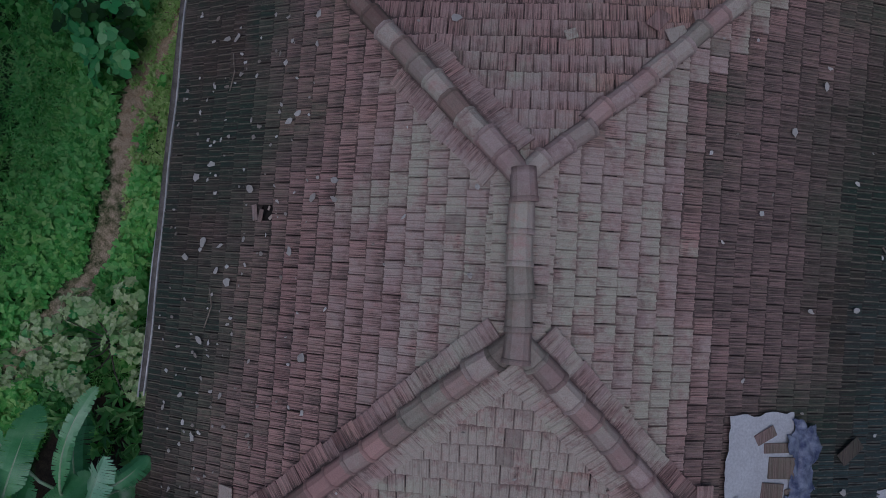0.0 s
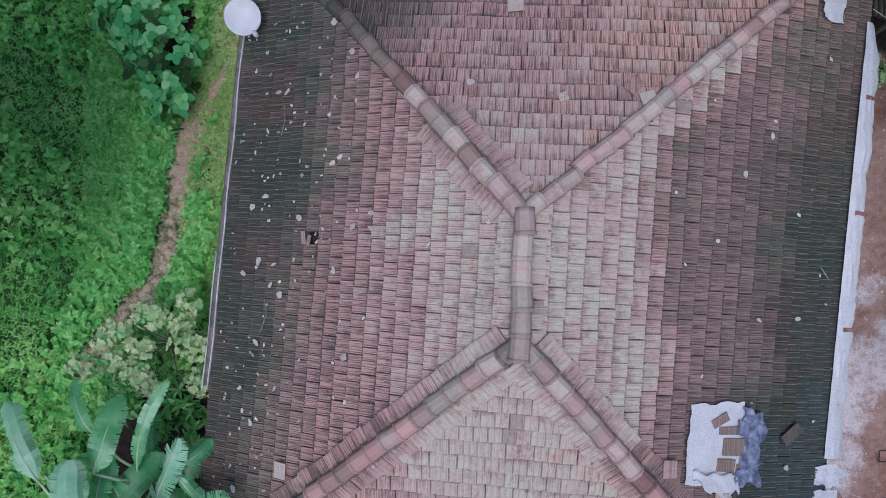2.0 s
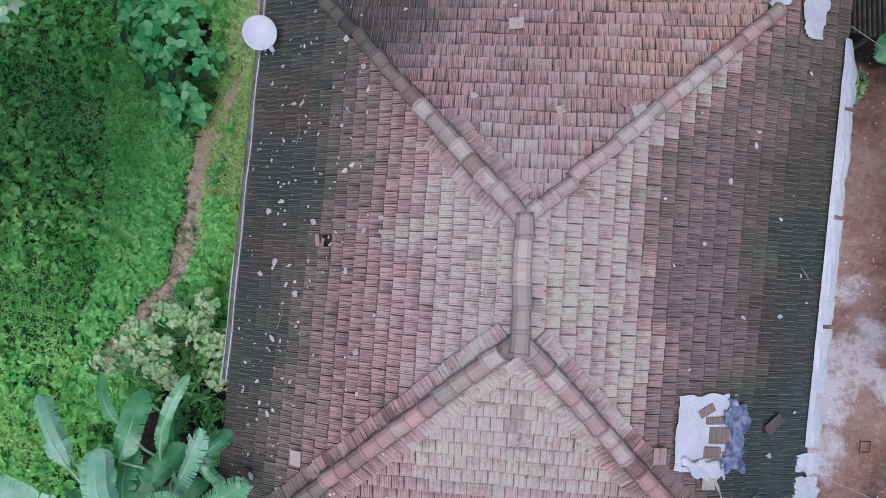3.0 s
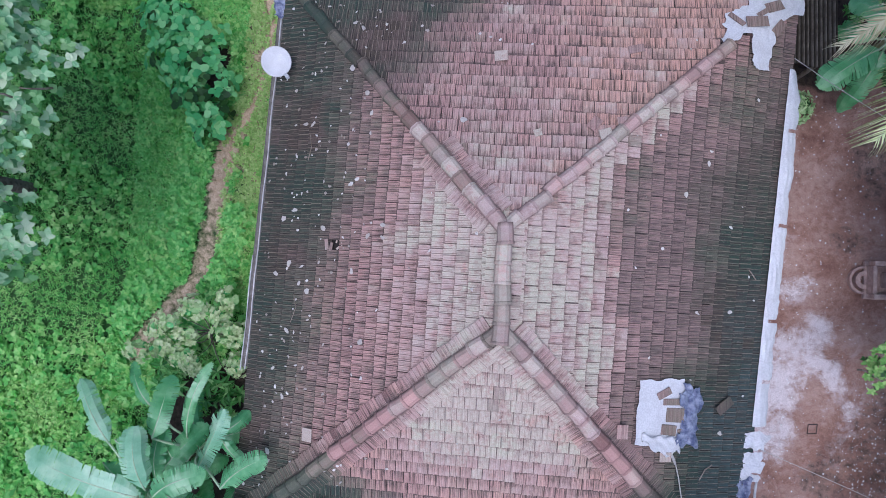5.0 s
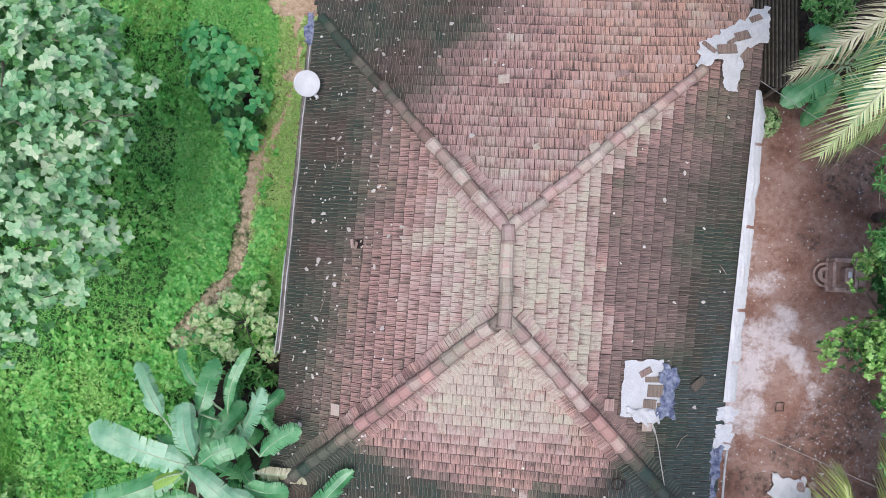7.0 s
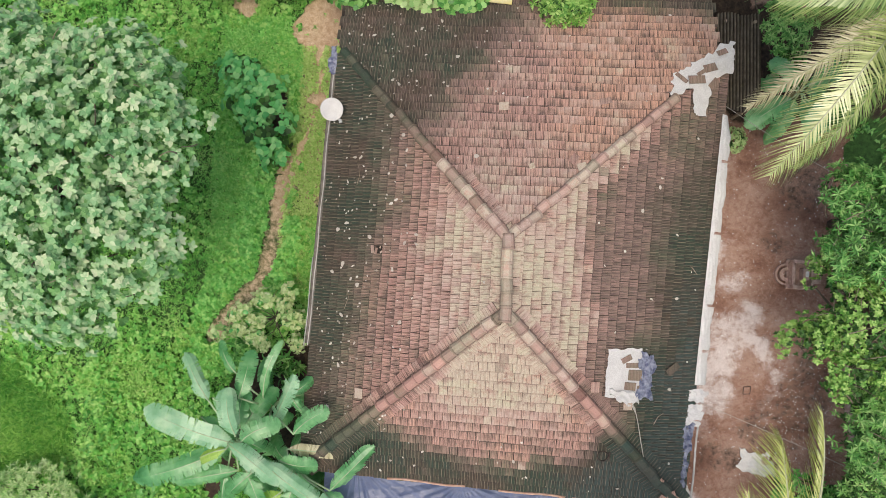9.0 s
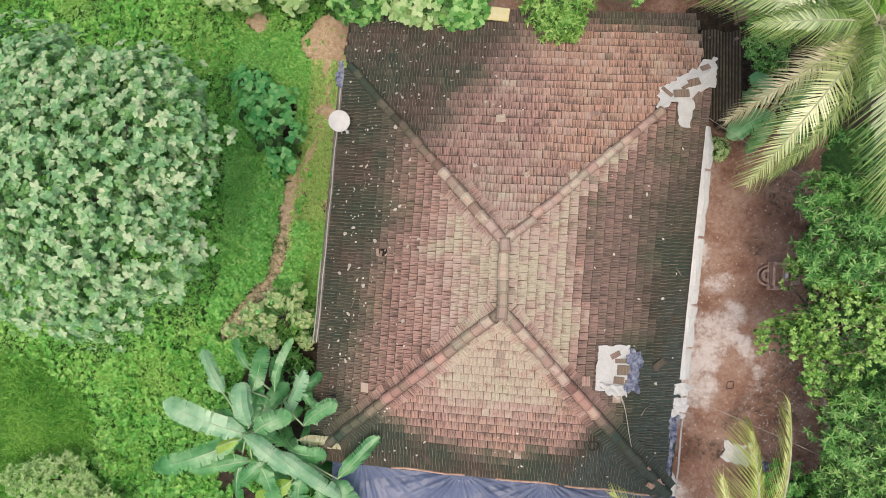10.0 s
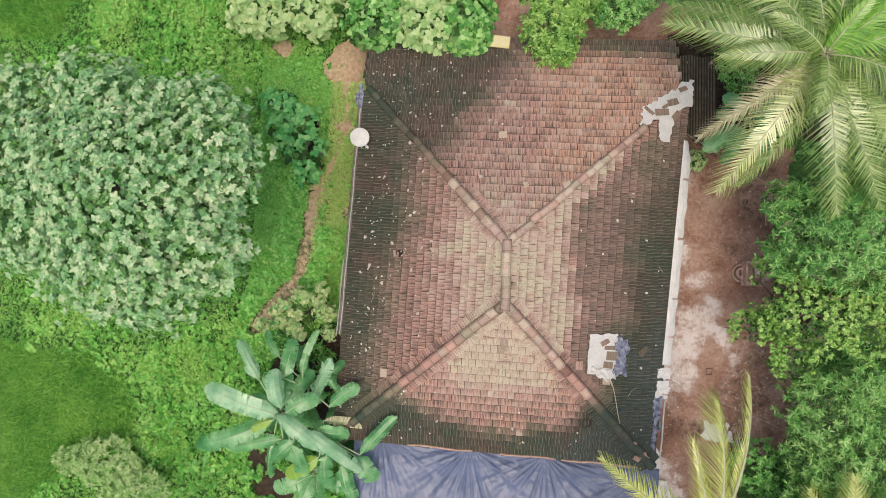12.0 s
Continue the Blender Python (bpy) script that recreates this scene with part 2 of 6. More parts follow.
ROPE = plain("pale_rope", (0.45, 0.42, 0.36), (0.62, 0.6, 0.54), 20.0, 0.9)
GUTTER = plain("weathered_gutter", (0.17, 0.155, 0.13), (0.32, 0.29, 0.25), 5.0, 0.8, 40.0, 0.3)
DARK_IRON = plain("rusty_iron", (0.03, 0.022, 0.018), (0.08, 0.05, 0.04), 12.0, 0.8)
LITTER = leafy("dry_leaf", [(0.2, (0.28, 0.23, 0.18)), (0.5, (0.5, 0.46, 0.4)), (0.8, (0.74, 0.72, 0.66))], 0.7, 0.05, tint=(1.0, 1.0, 1.0))
WEED = leafy("weed_leaf", [(0.2, (0.12, 0.43, 0.09)), (0.42, (0.24, 0.59, 0.16)), (0.6, (0.39, 0.7, 0.24)), (0.8, (0.57, 0.78, 0.35))], patch=0.5, island=0.45, through_light=0.36)
BELT_LEAF = leafy("oval_weed_leaf", [(0.2, (0.18, 0.54, 0.15)), (0.5, (0.3, 0.68, 0.23)), (0.8, (0.5, 0.79, 0.34))], 0.45, 0.34, patch=0.6)
YELLOW_WEED = leafy("lime_green_weed_leaf", [(0.15, (0.22, 0.5, 0.12)), (0.5, (0.38, 0.65, 0.21)), (0.85, (0.56, 0.76, 0.33))], patch=0.5, through_light=0.36)
LIME_WEED = leafy("yellow_weed_leaf", [(0.15, (0.38, 0.58, 0.2)), (0.5, (0.56, 0.71, 0.32)), (0.85, (0.74, 0.79, 0.48))], through_light=0.36)
GRASS = leafy("grass_blade", [(0.15, (0.07, 0.3, 0.05)), (0.45, (0.21, 0.5, 0.11)), (0.85, (0.5, 0.74, 0.25))], through_light=0.4, patch=0.35, island=0.5)
PALE_LEAF = leafy("pale_tree_leaf", [(0.12, (0.11, 0.34, 0.15)), (0.38, (0.27, 0.52, 0.29)), (0.56, (0.46, 0.66, 0.43)), (0.72, (0.67, 0.76, 0.59)), (0.92, (0.76, 0.8, 0.65))], island=0.4, patch=1.5, tint=(0.95, 1.0, 0.82))
# inner leaves: darker copies of the leaf greens, shade inside crowns put into colour
TREE_INNER_SHADE = leafy("shaded_tree_leaf", [(0.15, (0.08, 0.24, 0.08)), (0.5, (0.22, 0.45, 0.2)), (0.85, (0.42, 0.62, 0.36))], 0.45, 0.3)
INNER_SHADE_LEAF = leafy("inner_leaf_shade", [(0.2, (0.018, 0.065, 0.014)), (0.8, (0.08, 0.2, 0.05))])
DARK_LEAF = leafy("dark_shrub_leaf", [(0.2, (0.1, 0.38, 0.1)), (0.5, (0.22, 0.55, 0.18)), (0.85, (0.44, 0.72, 0.32))], 0.35, 0.35)
SHRUB_LEAF = leafy("blue_green_shrub_leaf", [(0.2, (0.09, 0.4, 0.15)), (0.5, (0.19, 0.58, 0.24)), (0.85, (0.42, 0.74, 0.38))], 0.35, 0.3)
LIME_LEAF = leafy("lime_shrub_leaf", [(0.15, (0.26, 0.48, 0.2)), (0.5, (0.5, 0.66, 0.38)), (0.85, (0.7, 0.77, 0.56))])
FLOWER = leafy("white_flower", [(0.1, (0.46, 0.58, 0.3)), (0.5, (0.66, 0.73, 0.46)), (0.9, (0.8, 0.82, 0.62))], tint=(0.93, 1.0, 0.8))
MANGO_LEAF = leafy("mango_leaf", [(0.15, (0.04, 0.19, 0.045)), (0.5, (0.18, 0.46, 0.14)), (0.85, (0.5, 0.73, 0.36))], 0.35, patch=0.6)
MANGO_PALE = leafy("pale_mango_leaf", [(0.15, (0.07, 0.25, 0.065)), (0.5, (0.23, 0.5, 0.16)), (0.85, (0.54, 0.74, 0.38))], 0.35, patch=0.6)
CASHEW_LEAF = leafy("cashew_leaf", [(0.15, (0.09, 0.27, 0.05)), (0.5, (0.3, 0.52, 0.15)), (0.85, (0.61, 0.76, 0.37))], patch=0.6)
BANANA_LEAF = leafy("banana_leaf", [(0.15, (0.06, 0.27, 0.1)), (0.45, (0.15, 0.45, 0.22)), (0.8, (0.36, 0.66, 0.42))], 0.3, 0.3, patch=1.3, tint=(0.98, 1.0, 0.76), island=0.06, gloss=0.7, coat=0.12)
# lighter copy of the banana leaf; sheen is put into its colour
BANANA_SHEEN = leafy("sheen_banana_leaf", [(0.15, (0.18, 0.45, 0.26)), (0.5, (0.32, 0.6, 0.42)), (0.85, (0.56, 0.76, 0.6))], 0.3, 0.25, patch=1.3, tint=(0.98, 1.0, 0.84), island=0.06, gloss=0.7, coat=0.12)
BANANA_YOUNG = leafy("young_banana_leaf", [(0.1, (0.34, 0.56, 0.12)), (0.9, (0.5, 0.68, 0.2))], 0.35, 0.35)
MIDRIB = plain("banana_midrib", (0.34, 0.5, 0.26), (0.5, 0.62, 0.4), 6.0, 0.5)
STALK = plain("banana_stalk", (0.2, 0.2, 0.08), (0.35, 0.3, 0.15), 5.0, 0.7)
PALM_LEAF = leafy("palm_leaflet", [(0.15, (0.08, 0.19, 0.04)), (0.45, (0.25, 0.38, 0.12)), (0.85, (0.66, 0.73, 0.4))], 0.28, patch=0.5, gloss=1.0, island=0.5, coat=0.35)
PALM_YOUNG = leafy("young_palm_leaflet", [(0.15, (0.14, 0.38, 0.06)), (0.5, (0.28, 0.54, 0.1)), (0.85, (0.5, 0.7, 0.22))], 0.3, gloss=1.0)
PALM_PALE = leafy("pale_palm_leaflet", [(0.15, (0.3, 0.36, 0.12)), (0.5, (0.52, 0.56, 0.26)), (0.85, (0.78, 0.78, 0.52))], 0.3, gloss=1.0, coat=0.6)
PALM_YELLOW = leafy("yellow_palm_leaflet", [(0.15, (0.36, 0.42, 0.1)), (0.5, (0.6, 0.62, 0.22)), (0.85, (0.8, 0.78, 0.42))], 0.35, gloss=0.8)
DRY_PALM = leafy("dry_palm_leaflet", [(0.15, (0.36, 0.33, 0.2)), (0.5, (0.54, 0.51, 0.35)), (0.85, (0.72, 0.69, 0.54))], 0.5, tint=(1.0, 1.0, 0.9))
RACHIS = plain("palm_rachis", (0.36, 0.4, 0.2), (0.56, 0.58, 0.38), 5.0, 0.5)


# ---- builders ----


def mesh_of(name, verts, faces, material, smooth=False):
    me = bpy.data.meshes.new(name)
    me.from_pydata([tuple(v) for v in verts], [], [tuple(f) for f in faces])
    me.materials.append(material)
    if smooth:
        me.polygons.foreach_set("use_smooth", [True] * len(me.polygons))
    me.update()
    return me


def part(name, data, material=None, parent=None, label="", smooth=False):
    """Links (verts, faces), a bmesh or a mesh as one object, under a thing or a part."""
    if isinstance(data, tuple):
        data = mesh_of(name, data[0], data[1], material, smooth)
    elif isinstance(data, bmesh.types.BMesh):
        me = bpy.data.meshes.new(name)
        data.to_mesh(me)
        data.free()
        me.materials.append(material)
        if smooth:
            me.polygons.foreach_set("use_smooth", [True] * len(me.polygons))
        data = me
    ob = new(name, data)
    if parent:
        ob.parent = parent
    if label:
        ob["label"] = label
    return ob


def thing(name, at=(0, 0, 0), label="", category="", group="", kind=""):
    ob = new(name)
    ob.location = at
    return tagged(ob, label, category, group, kind)


def joined(pieces):
    vs, fs, n = [], [], 0
    for v, f in pieces:
        vs.extend(v)
        fs.extend([tuple(i + n for i in q) for q in f])
        n += len(v)
    return vs, fs


def box(cx, cy, cz, sx, sy, sz, bev=0.01, turn=0.0):
    """Chamfered block, its base at cz."""
    b = min(bev, sx / 3, sy / 3, sz / 3)
    rings = []
    for z, i in ((0, b), (b, 0), (sz - b, 0), (sz, b)):
        x, y = sx / 2 - i, sy / 2 - i
        rings.append([(-x, -y + b, z), (-x + b, -y, z), (x - b, -y, z), (x, -y + b, z), (x, y - b, z), (x - b, y, z), (-x + b, y, z), (-x, y - b, z)])
    c, s = math.cos(turn), math.sin(turn)
    vs = [(cx + c * x - s * y, cy + s * x + c * y, cz + z) for r in rings for x, y, z in r]
    fs = [(k * 8 + i, k * 8 + (i + 1) % 8, k * 8 + 8 + (i + 1) % 8, k * 8 + 8 + i) for k in range(3) for i in range(8)]
    fs += [tuple(reversed(range(8))), tuple(range(24, 32))]
    return vs, fs


def tube(points, radii, sides=8):
    """Tapered tube along points."""
    pts = [Vector(p) for p in points]
    if not hasattr(radii, "__len__"):
        radii = [radii] * len(pts)
    radii = [float(q) for q in radii]
    vs, fs = [], []
    for i, p in enumerate(pts):
        d = (pts[min(i + 1, len(pts) - 1)] - pts[max(i - 1, 0)]).normalized()
        a = d.orthogonal().normalized() if i == 0 else (a - d * a.dot(d)).normalized()
        b = d.cross(a)
        for k in range(sides):
            w = 2 * math.pi * k / sides
            vs.append(tuple(p + radii[i] * (math.cos(w) * a + math.sin(w) * b)))
    for i in range(len(pts) - 1):
        for k in range(sides):
            fs.append((i * sides + k, i * sides + (k + 1) % sides, (i + 1) * sides + (k + 1) % sides, (i + 1) * sides + k))
    fs += [tuple(reversed(range(sides))), tuple(range((len(pts) - 1) * sides, len(pts) * sides))]
    return vs, fs


OVAL = (np.array([(0, 0, 0), (.3, -.5, .07), (.3, .5, .07), (.7, -.4, .03), (.7, .4, .03), (1, 0, -.14), (.35, 0, 0), (.7, 0, -.05)]),
        np.array([(0, 1, 6), (0, 6, 2), (1, 3, 7), (1, 7, 6), (6, 7, 4), (6, 4, 2), (3, 5, 7), (7, 5, 4)]))
KITE = (np.array([(0, 0, 0), (.45, -.5, .05), (1, 0, -.1), (.45, .5, .05)]), np.array([(0, 1, 2), (0, 2, 3)]))
HEART = (np.array([(.42, 0, 0), (.07, 0, 0), (0, -.2, .01), (.1, -.42, .02), (.36, -.5, .02), (.76, -.4, -.01), (1, 0, -.05), (.76, .4, -.01), (.36, .5, .02), (.1, .42, .02), (0, .2, .01)]),
         np.array([(0, i, i % 10 + 1) for i in range(1, 11)]))
BLADE = (np.array([(0, -.5, 0), (0, .5, 0), (.55, .4, .25), (.55, -.4, .25), (1, 0, .1)]), np.array([(0, 1, 2), (0, 2, 3), (3, 2, 4)]))


def unit(a):
    return a / np.maximum(np.linalg.norm(a, axis=1, keepdims=True), 1e-9)


def leaf_mesh(name, shape, base, along, up, length, width, material):
    """Many leaves of one shape in one mesh."""
    t, f = shape
    along = unit(along)
    side = unit(np.cross(up, along))
    up = np.cross(along, side)
    n, k = len(base), len(t)
    v = (base[:, None] + (length[:, None] * t[None, :, 0])[..., None] * along[:, None]
         + (width[:, None] * t[None, :, 1])[..., None] * side[:, None] + (length[:, None] * t[None, :, 2])[..., None] * up[:, None])
    faces = (f[None] + (np.arange(n) * k)[:, None, None]).reshape(-1, 3)
    me = bpy.data.meshes.new(name)
    me.vertices.add(n * k)
    me.vertices.foreach_set("co", v.reshape(-1))
    m = len(faces)
    me.loops.add(m * 3)
    me.loops.foreach_set("vertex_index", faces.reshape(-1).astype(np.int32))
    me.polygons.add(m)
    me.polygons.foreach_set("loop_start", np.arange(0, m * 3, 3, dtype=np.int32))
    me.polygons.foreach_set("loop_total", np.full(m, 3, dtype=np.int32))
    me.materials.append(material)
    me.update(calc_edges=True)
    me.validate()
    return me


def rosettes(centres, outs, per, length, width, tilt, r):
    """Leaves in whorls: base, direction, up, length, width."""
    n = len(centres)
    outs = unit(outs)
    ref = np.where(np.abs(outs[:, 2:3]) > 0.9, np.array([[1.0, 0, 0]]), np.array([[0, 0, 1.0]]))
    a = unit(np.cross(outs, ref))
    b = np.cross(outs, a)
    ang = (np.arange(per)[None] * 2.399 + r.uniform(0, 6.28, (n, 1)) + r.normal(0, .25, (n, per)))
    lift = r.normal(tilt, .18, (n, per))
    d = np.cos(ang)[..., None] * a[:, None] + np.sin(ang)[..., None] * b[:, None]
    d = d * np.cos(lift)[..., None] + outs[:, None] * np.sin(lift)[..., None]
    u = np.broadcast_to(outs[:, None], d.shape) + r.normal(0, .15, d.shape)
    size = r.uniform(.7, 1.15, (n, per))
    p = np.broadcast_to(centres[:, None], d.shape)
    return p.reshape(-1, 3), d.reshape(-1, 3), u.reshape(-1, 3), (length * size).reshape(-1), (width * size).reshape(-1)


# ---- plan of the house ----
RIDGE_Z, EAVE_Z, HALF = 5.06, 2.4, 0.99
RN, RS = Vector((-0.02, HALF, RIDGE_Z)), Vector((0.02, -HALF, RIDGE_Z))
NW, NE = Vector((-5.52, 6.82, 2.4)), Vector((6.34, 6.95, 2.34))
SW, SE = Vector((-6.02, -6.3, 2.4)), Vector((5.52, -6.62, 2.4))
N_EAVE_Y, N_EAVE_Z = 9.07, 1.36


def line_at(a, b, axis, value):
    k = (value - a[axis]) / (b[axis] - a[axis])
    return a + (b - a) * k


SLOPES = {
    "W": (21, lambda u: (Vector((0, u, RIDGE_Z)), line_at(NW, SW, 1, u)), [RN, NW, SW, RS]),
    "E": (21, lambda u: (Vector((0, u, RIDGE_Z)), line_at(NE, SE, 1, u)), [RS, SE, NE, RN]),
    "S": (20, lambda u: (Vector((u, -HALF, RIDGE_Z)), line_at(SW, SE, 0, u)), [RS, SW, SE]),
    "N": (29, lambda u: (Vector((u, HALF, RIDGE_Z)), Vector((u, N_EAVE_Y, N_EAVE_Z))),
          [RN, NE, Vector((6.08, 7.2, 2.2)), Vector((6.05, N_EAVE_Y, N_EAVE_Z)), Vector((-1.5, N_EAVE_Y, N_EAVE_Z)),
           Vector((-5.75, 8.6, 1.57)), Vector((-5.6, 7.0, 2.3)), NW]),
}


def inside(poly, x, y):
    hit = False
    for i, a in enumerate(poly):
        b = poly[i - 1]
        if (a[1] > y) != (b[1] > y) and x < (b[0] - a[0]) * (y - a[1]) / (b[1] - a[1]) + a[0]:
            hit = not hit
    return hit


def roof_z(x, y):
    """Height of the tiled surface over a point of the plan."""
    zs = []
    for side, (rows, lines, poly) in SLOPES.items():
        u, w = (y, x) if side in "WE" else (x, y)
        a, b = lines(u)
        ax = 0 if side in "WE" else 1
        v = (w - a[ax]) / (b[ax] - a[ax])
        if v >= -0.02:
            zs.append(a.z + (b.z - a.z) * v)
    return min(zs)


def fbm(x, y, s, seed=0.0):
    return noise.noise(Vector((x * s + seed, y * s - seed, seed))) * 0.65 + noise.noise(Vector((x * s * 2.3, y * s * 2.3, seed + 9))) * 0.35


def lerp_table(table, at):
    xs, ys = zip(*sorted(table))
    return float(np.interp(at, xs, ys))


def smooth(a, b, v):
    k = min(max((v - a) / (b - a), 0), 1)
    return k * k * (3 - 2 * k)


W_DARK = [(4.4, -2.9), (2.9, -3.1), (1.5, -3.15), (-0.1, -3.8), (-1.7, -4.0), (-3.6, -4.2), (-5.1, -4.2), (-6.3, -4.4)]
E_DARK = [(6.5, 6.2), (5.4, 4.9), (3.8, 3.5), (3.1, 3.0), (2.3, 2.1), (1.1, 1.95), (-0.6, 2.05), (-1.0, 2.6), (-1.9, 2.2), (-3.0, 2.1), (-3.9, 2.9), (-5.0, 3.2), (-6.6, 3.6)]
S_DARK = [(-5.0, -4.3), (-3.7, -4.2), (-2.5, -4.9), (0.4, -5.5), (2.3, -5.0), (3.0, -4.1), (4.5, -4.4)]
N_DARK = [(2.5, -2.9), (3.5, -2.3), (5.8, -0.95), (7.5, 0.4), (9.4, 0.9)]


def weathering(x, y, side):
    """Moss and soot, tone and lime bloom of the clay at a point of the plan."""
    n = fbm(x, y, 0.9, 3.0)
    fine = fbm(x, y, 3.0, 7.0)
    if side == "W":
        d = lerp_table(W_DARK, y) - x
        moss = 0.94 * smooth(-1.3, 1.5, d + 0.6 * n + 0.3 * fine)
    elif side == "E":
        d = x - lerp_table(E_DARK, y)
        moss = 0.5 * smooth(-0.1, 0.4, d + 0.25 * fine) + 0.4 * smooth(0.8, 3.4, d + 1.2 * n) + 0.4 * smooth(-1.0, -3.5, y) * smooth(0.5, 1.8, d) + 0.65 * smooth(6.8, 9.3, x - y + 0.8 * n) + 0.35 * smooth(4.2, 5.4, x + 1.2 * n) * smooth(2.0, -1.0, y)
    elif side == "S":
        d = lerp_table(S_DARK, x) - y
        moss = smooth(-0.5, 0.7, d + 0.5 * n + 0.25 * fine) + 0.65 * smooth(7.3, 9.3, x - y + 0.8 * n)
    else:
        d = lerp_table(N_DARK, y) - x
        moss = max(smooth(-0.9, 1.5, d + 0.7 * n + 0.3 * fine), 0.8 * smooth(7.9, 8.8, y + 0.5 * n))
        moss *= 0.88
    r = math.hypot(x, max(abs(y) - 0.8, 0))
    lime = 1.0 * smooth(3.4, 0.4, r + 0.8 * n)
    if side == "S":
        lime = max(lime, 1.4 * smooth(-4.9, -3.0, y + 0.5 * n) * smooth(2.9, 0.9, abs(x) + 0.5 * n))
    if side == "E":
        lime = max(lime, 0.85 * smooth(0.1, -0.3, d + 0.2 * fine) * smooth(5.2, 4.2, y))
    if side == "N":
        lime = max(lime * 0.85, 0.42 * smooth(0.3, 0.8, n + 0.5))
    tone = 0.5 + 0.35 * n + (0.42 * smooth(-0.5, 3.0, x) if side == "N" else 0) + (0.08 if side == "S" else 0)
    return moss, tone, lime * (1 - 0.8 * moss)


# ---- ground ----
def stretch(lo, hi, step, far):
    mid = list(np.arange(lo, hi + step / 2, step))
    out = [far * k for k in (0.02, 0.06, 0.2, 1.0)]
    return [lo - d for d in reversed(out)] + mid + [hi + d for d in out]


SOIL_AREAS = [
    [(5.0, 6.0), (6.4, 5.9), (10.9, 5.6), (11.0, 3.2), (10.5, 1.2), (11.1, -2.0), (11.3, -6.0), (9.6, -6.6), (8.0, -12), (5.0, -12)],
    [(-2.2, 8.2), (9.5, 8.2), (10, 11.5), (5.5, 12.0), (4.4, 10.2), (2, 11), (-1.4, 11.5)],
    [(-7.9, 8.3), (-7.5, 8.9), (-7.0, 9.3), (-6.5, 9.9), (-5.4, 9.8), (-5.4, 5.6), (-6.5, 5.6), (-6.7, 7.5), (-7.8, 7.7)],
    [(-10.1, 8.9), (-9.3, 8.6), (-9.1, 9.1), (-9.6, 9.4), (-10.1, 9.3)],
    [(-6.8, -2.9), (-5.4, -2.3), (-5.4, -7.0), (-6.6, -7.2), (-6.9, -4.6)],
    [(-6, -7), (6, -7), (6, 8), (-6, 8)],
]
TRACK = [(-6.8, 7.6), (-6.75, 5.8), (-7.07, 4.87), (-7.23, 4.32), (-7.86, 2.89), (-8.02, 1.55), (-8.13, 0.6), (-8.5, -0.76), (-9.05, -1.24), (-9.54, -1.85), (-10.04, -2.7)]
LAWNS = [[(-40, -3.9), (-16.8, -4.1), (-15.1, -6.2), (-15.3, -7.4), (-17.0, -8.4), (-20.0, -10.4), (-40, -12)],
         [(-40, 8.8), (-19.6, 9.4), (-18.6, 12), (-24, 30), (-40, 30)]]
WASH = [(6.3, -1.6, 0.4), (6.2, 1.9, 0.3), (7.6, 0.2, 0.3), (8.2, -0.9, 0.3), (6.4, 0.9, 0.5), (6.6, -0.4, 0.45), (7.6, -1.7, 0.55), (7.0, -2.4, 0.6), (6.9, -3.3, 0.6), (8.5, -2.2, 0.35), (7.0, -4.0, 0.35), (6.5, 2.6, 0.25), (9.1, -2.9, 0.2), (6.3, -7.6, 0.6), (6.7, -8.6, 0.6)]


# shade under plants put into the soil colour, and leaf mould: centre, half widths
MOULD_SHADE = [(-7.1, -5.0, 2.7, 2.6), (-8.6, 5.3, 0.95, 1.1), (-9.5, -7.4, 1.0, 1.3), (-8.9, -9.0, 1.0, 0.8), (8.4, 7.4, 2.2, 2.4), (11.9, 8.3, 2.5, 2.9), (6.9, 9.4, 1.0, 0.8)]
# darker soil
DARK_SOIL = [(9.7, 3.7, 1.7, 2.4), (9.9, -3.7, 1.5, 1.9), (7.3, -5.7, 1.3, 0.9), (8.9, 1.5, 1.0, 0.8), (9.0, -4.6, 2.0, 1.6), (10.2, -2.9, 1.0, 1.6)]


def near_line(pts, x, y):
    best = 99
    for (ax, ay), (bx, by) in zip(pts, pts[1:]):
        k = min(max(((x - ax) * (bx - ax) + (y - ay) * (by - ay)) / ((bx - ax) ** 2 + (by - ay) ** 2), 0), 1)
        best = min(best, math.hypot(x - ax - k * (bx - ax), y - ay - k * (by - ay)))
    return best


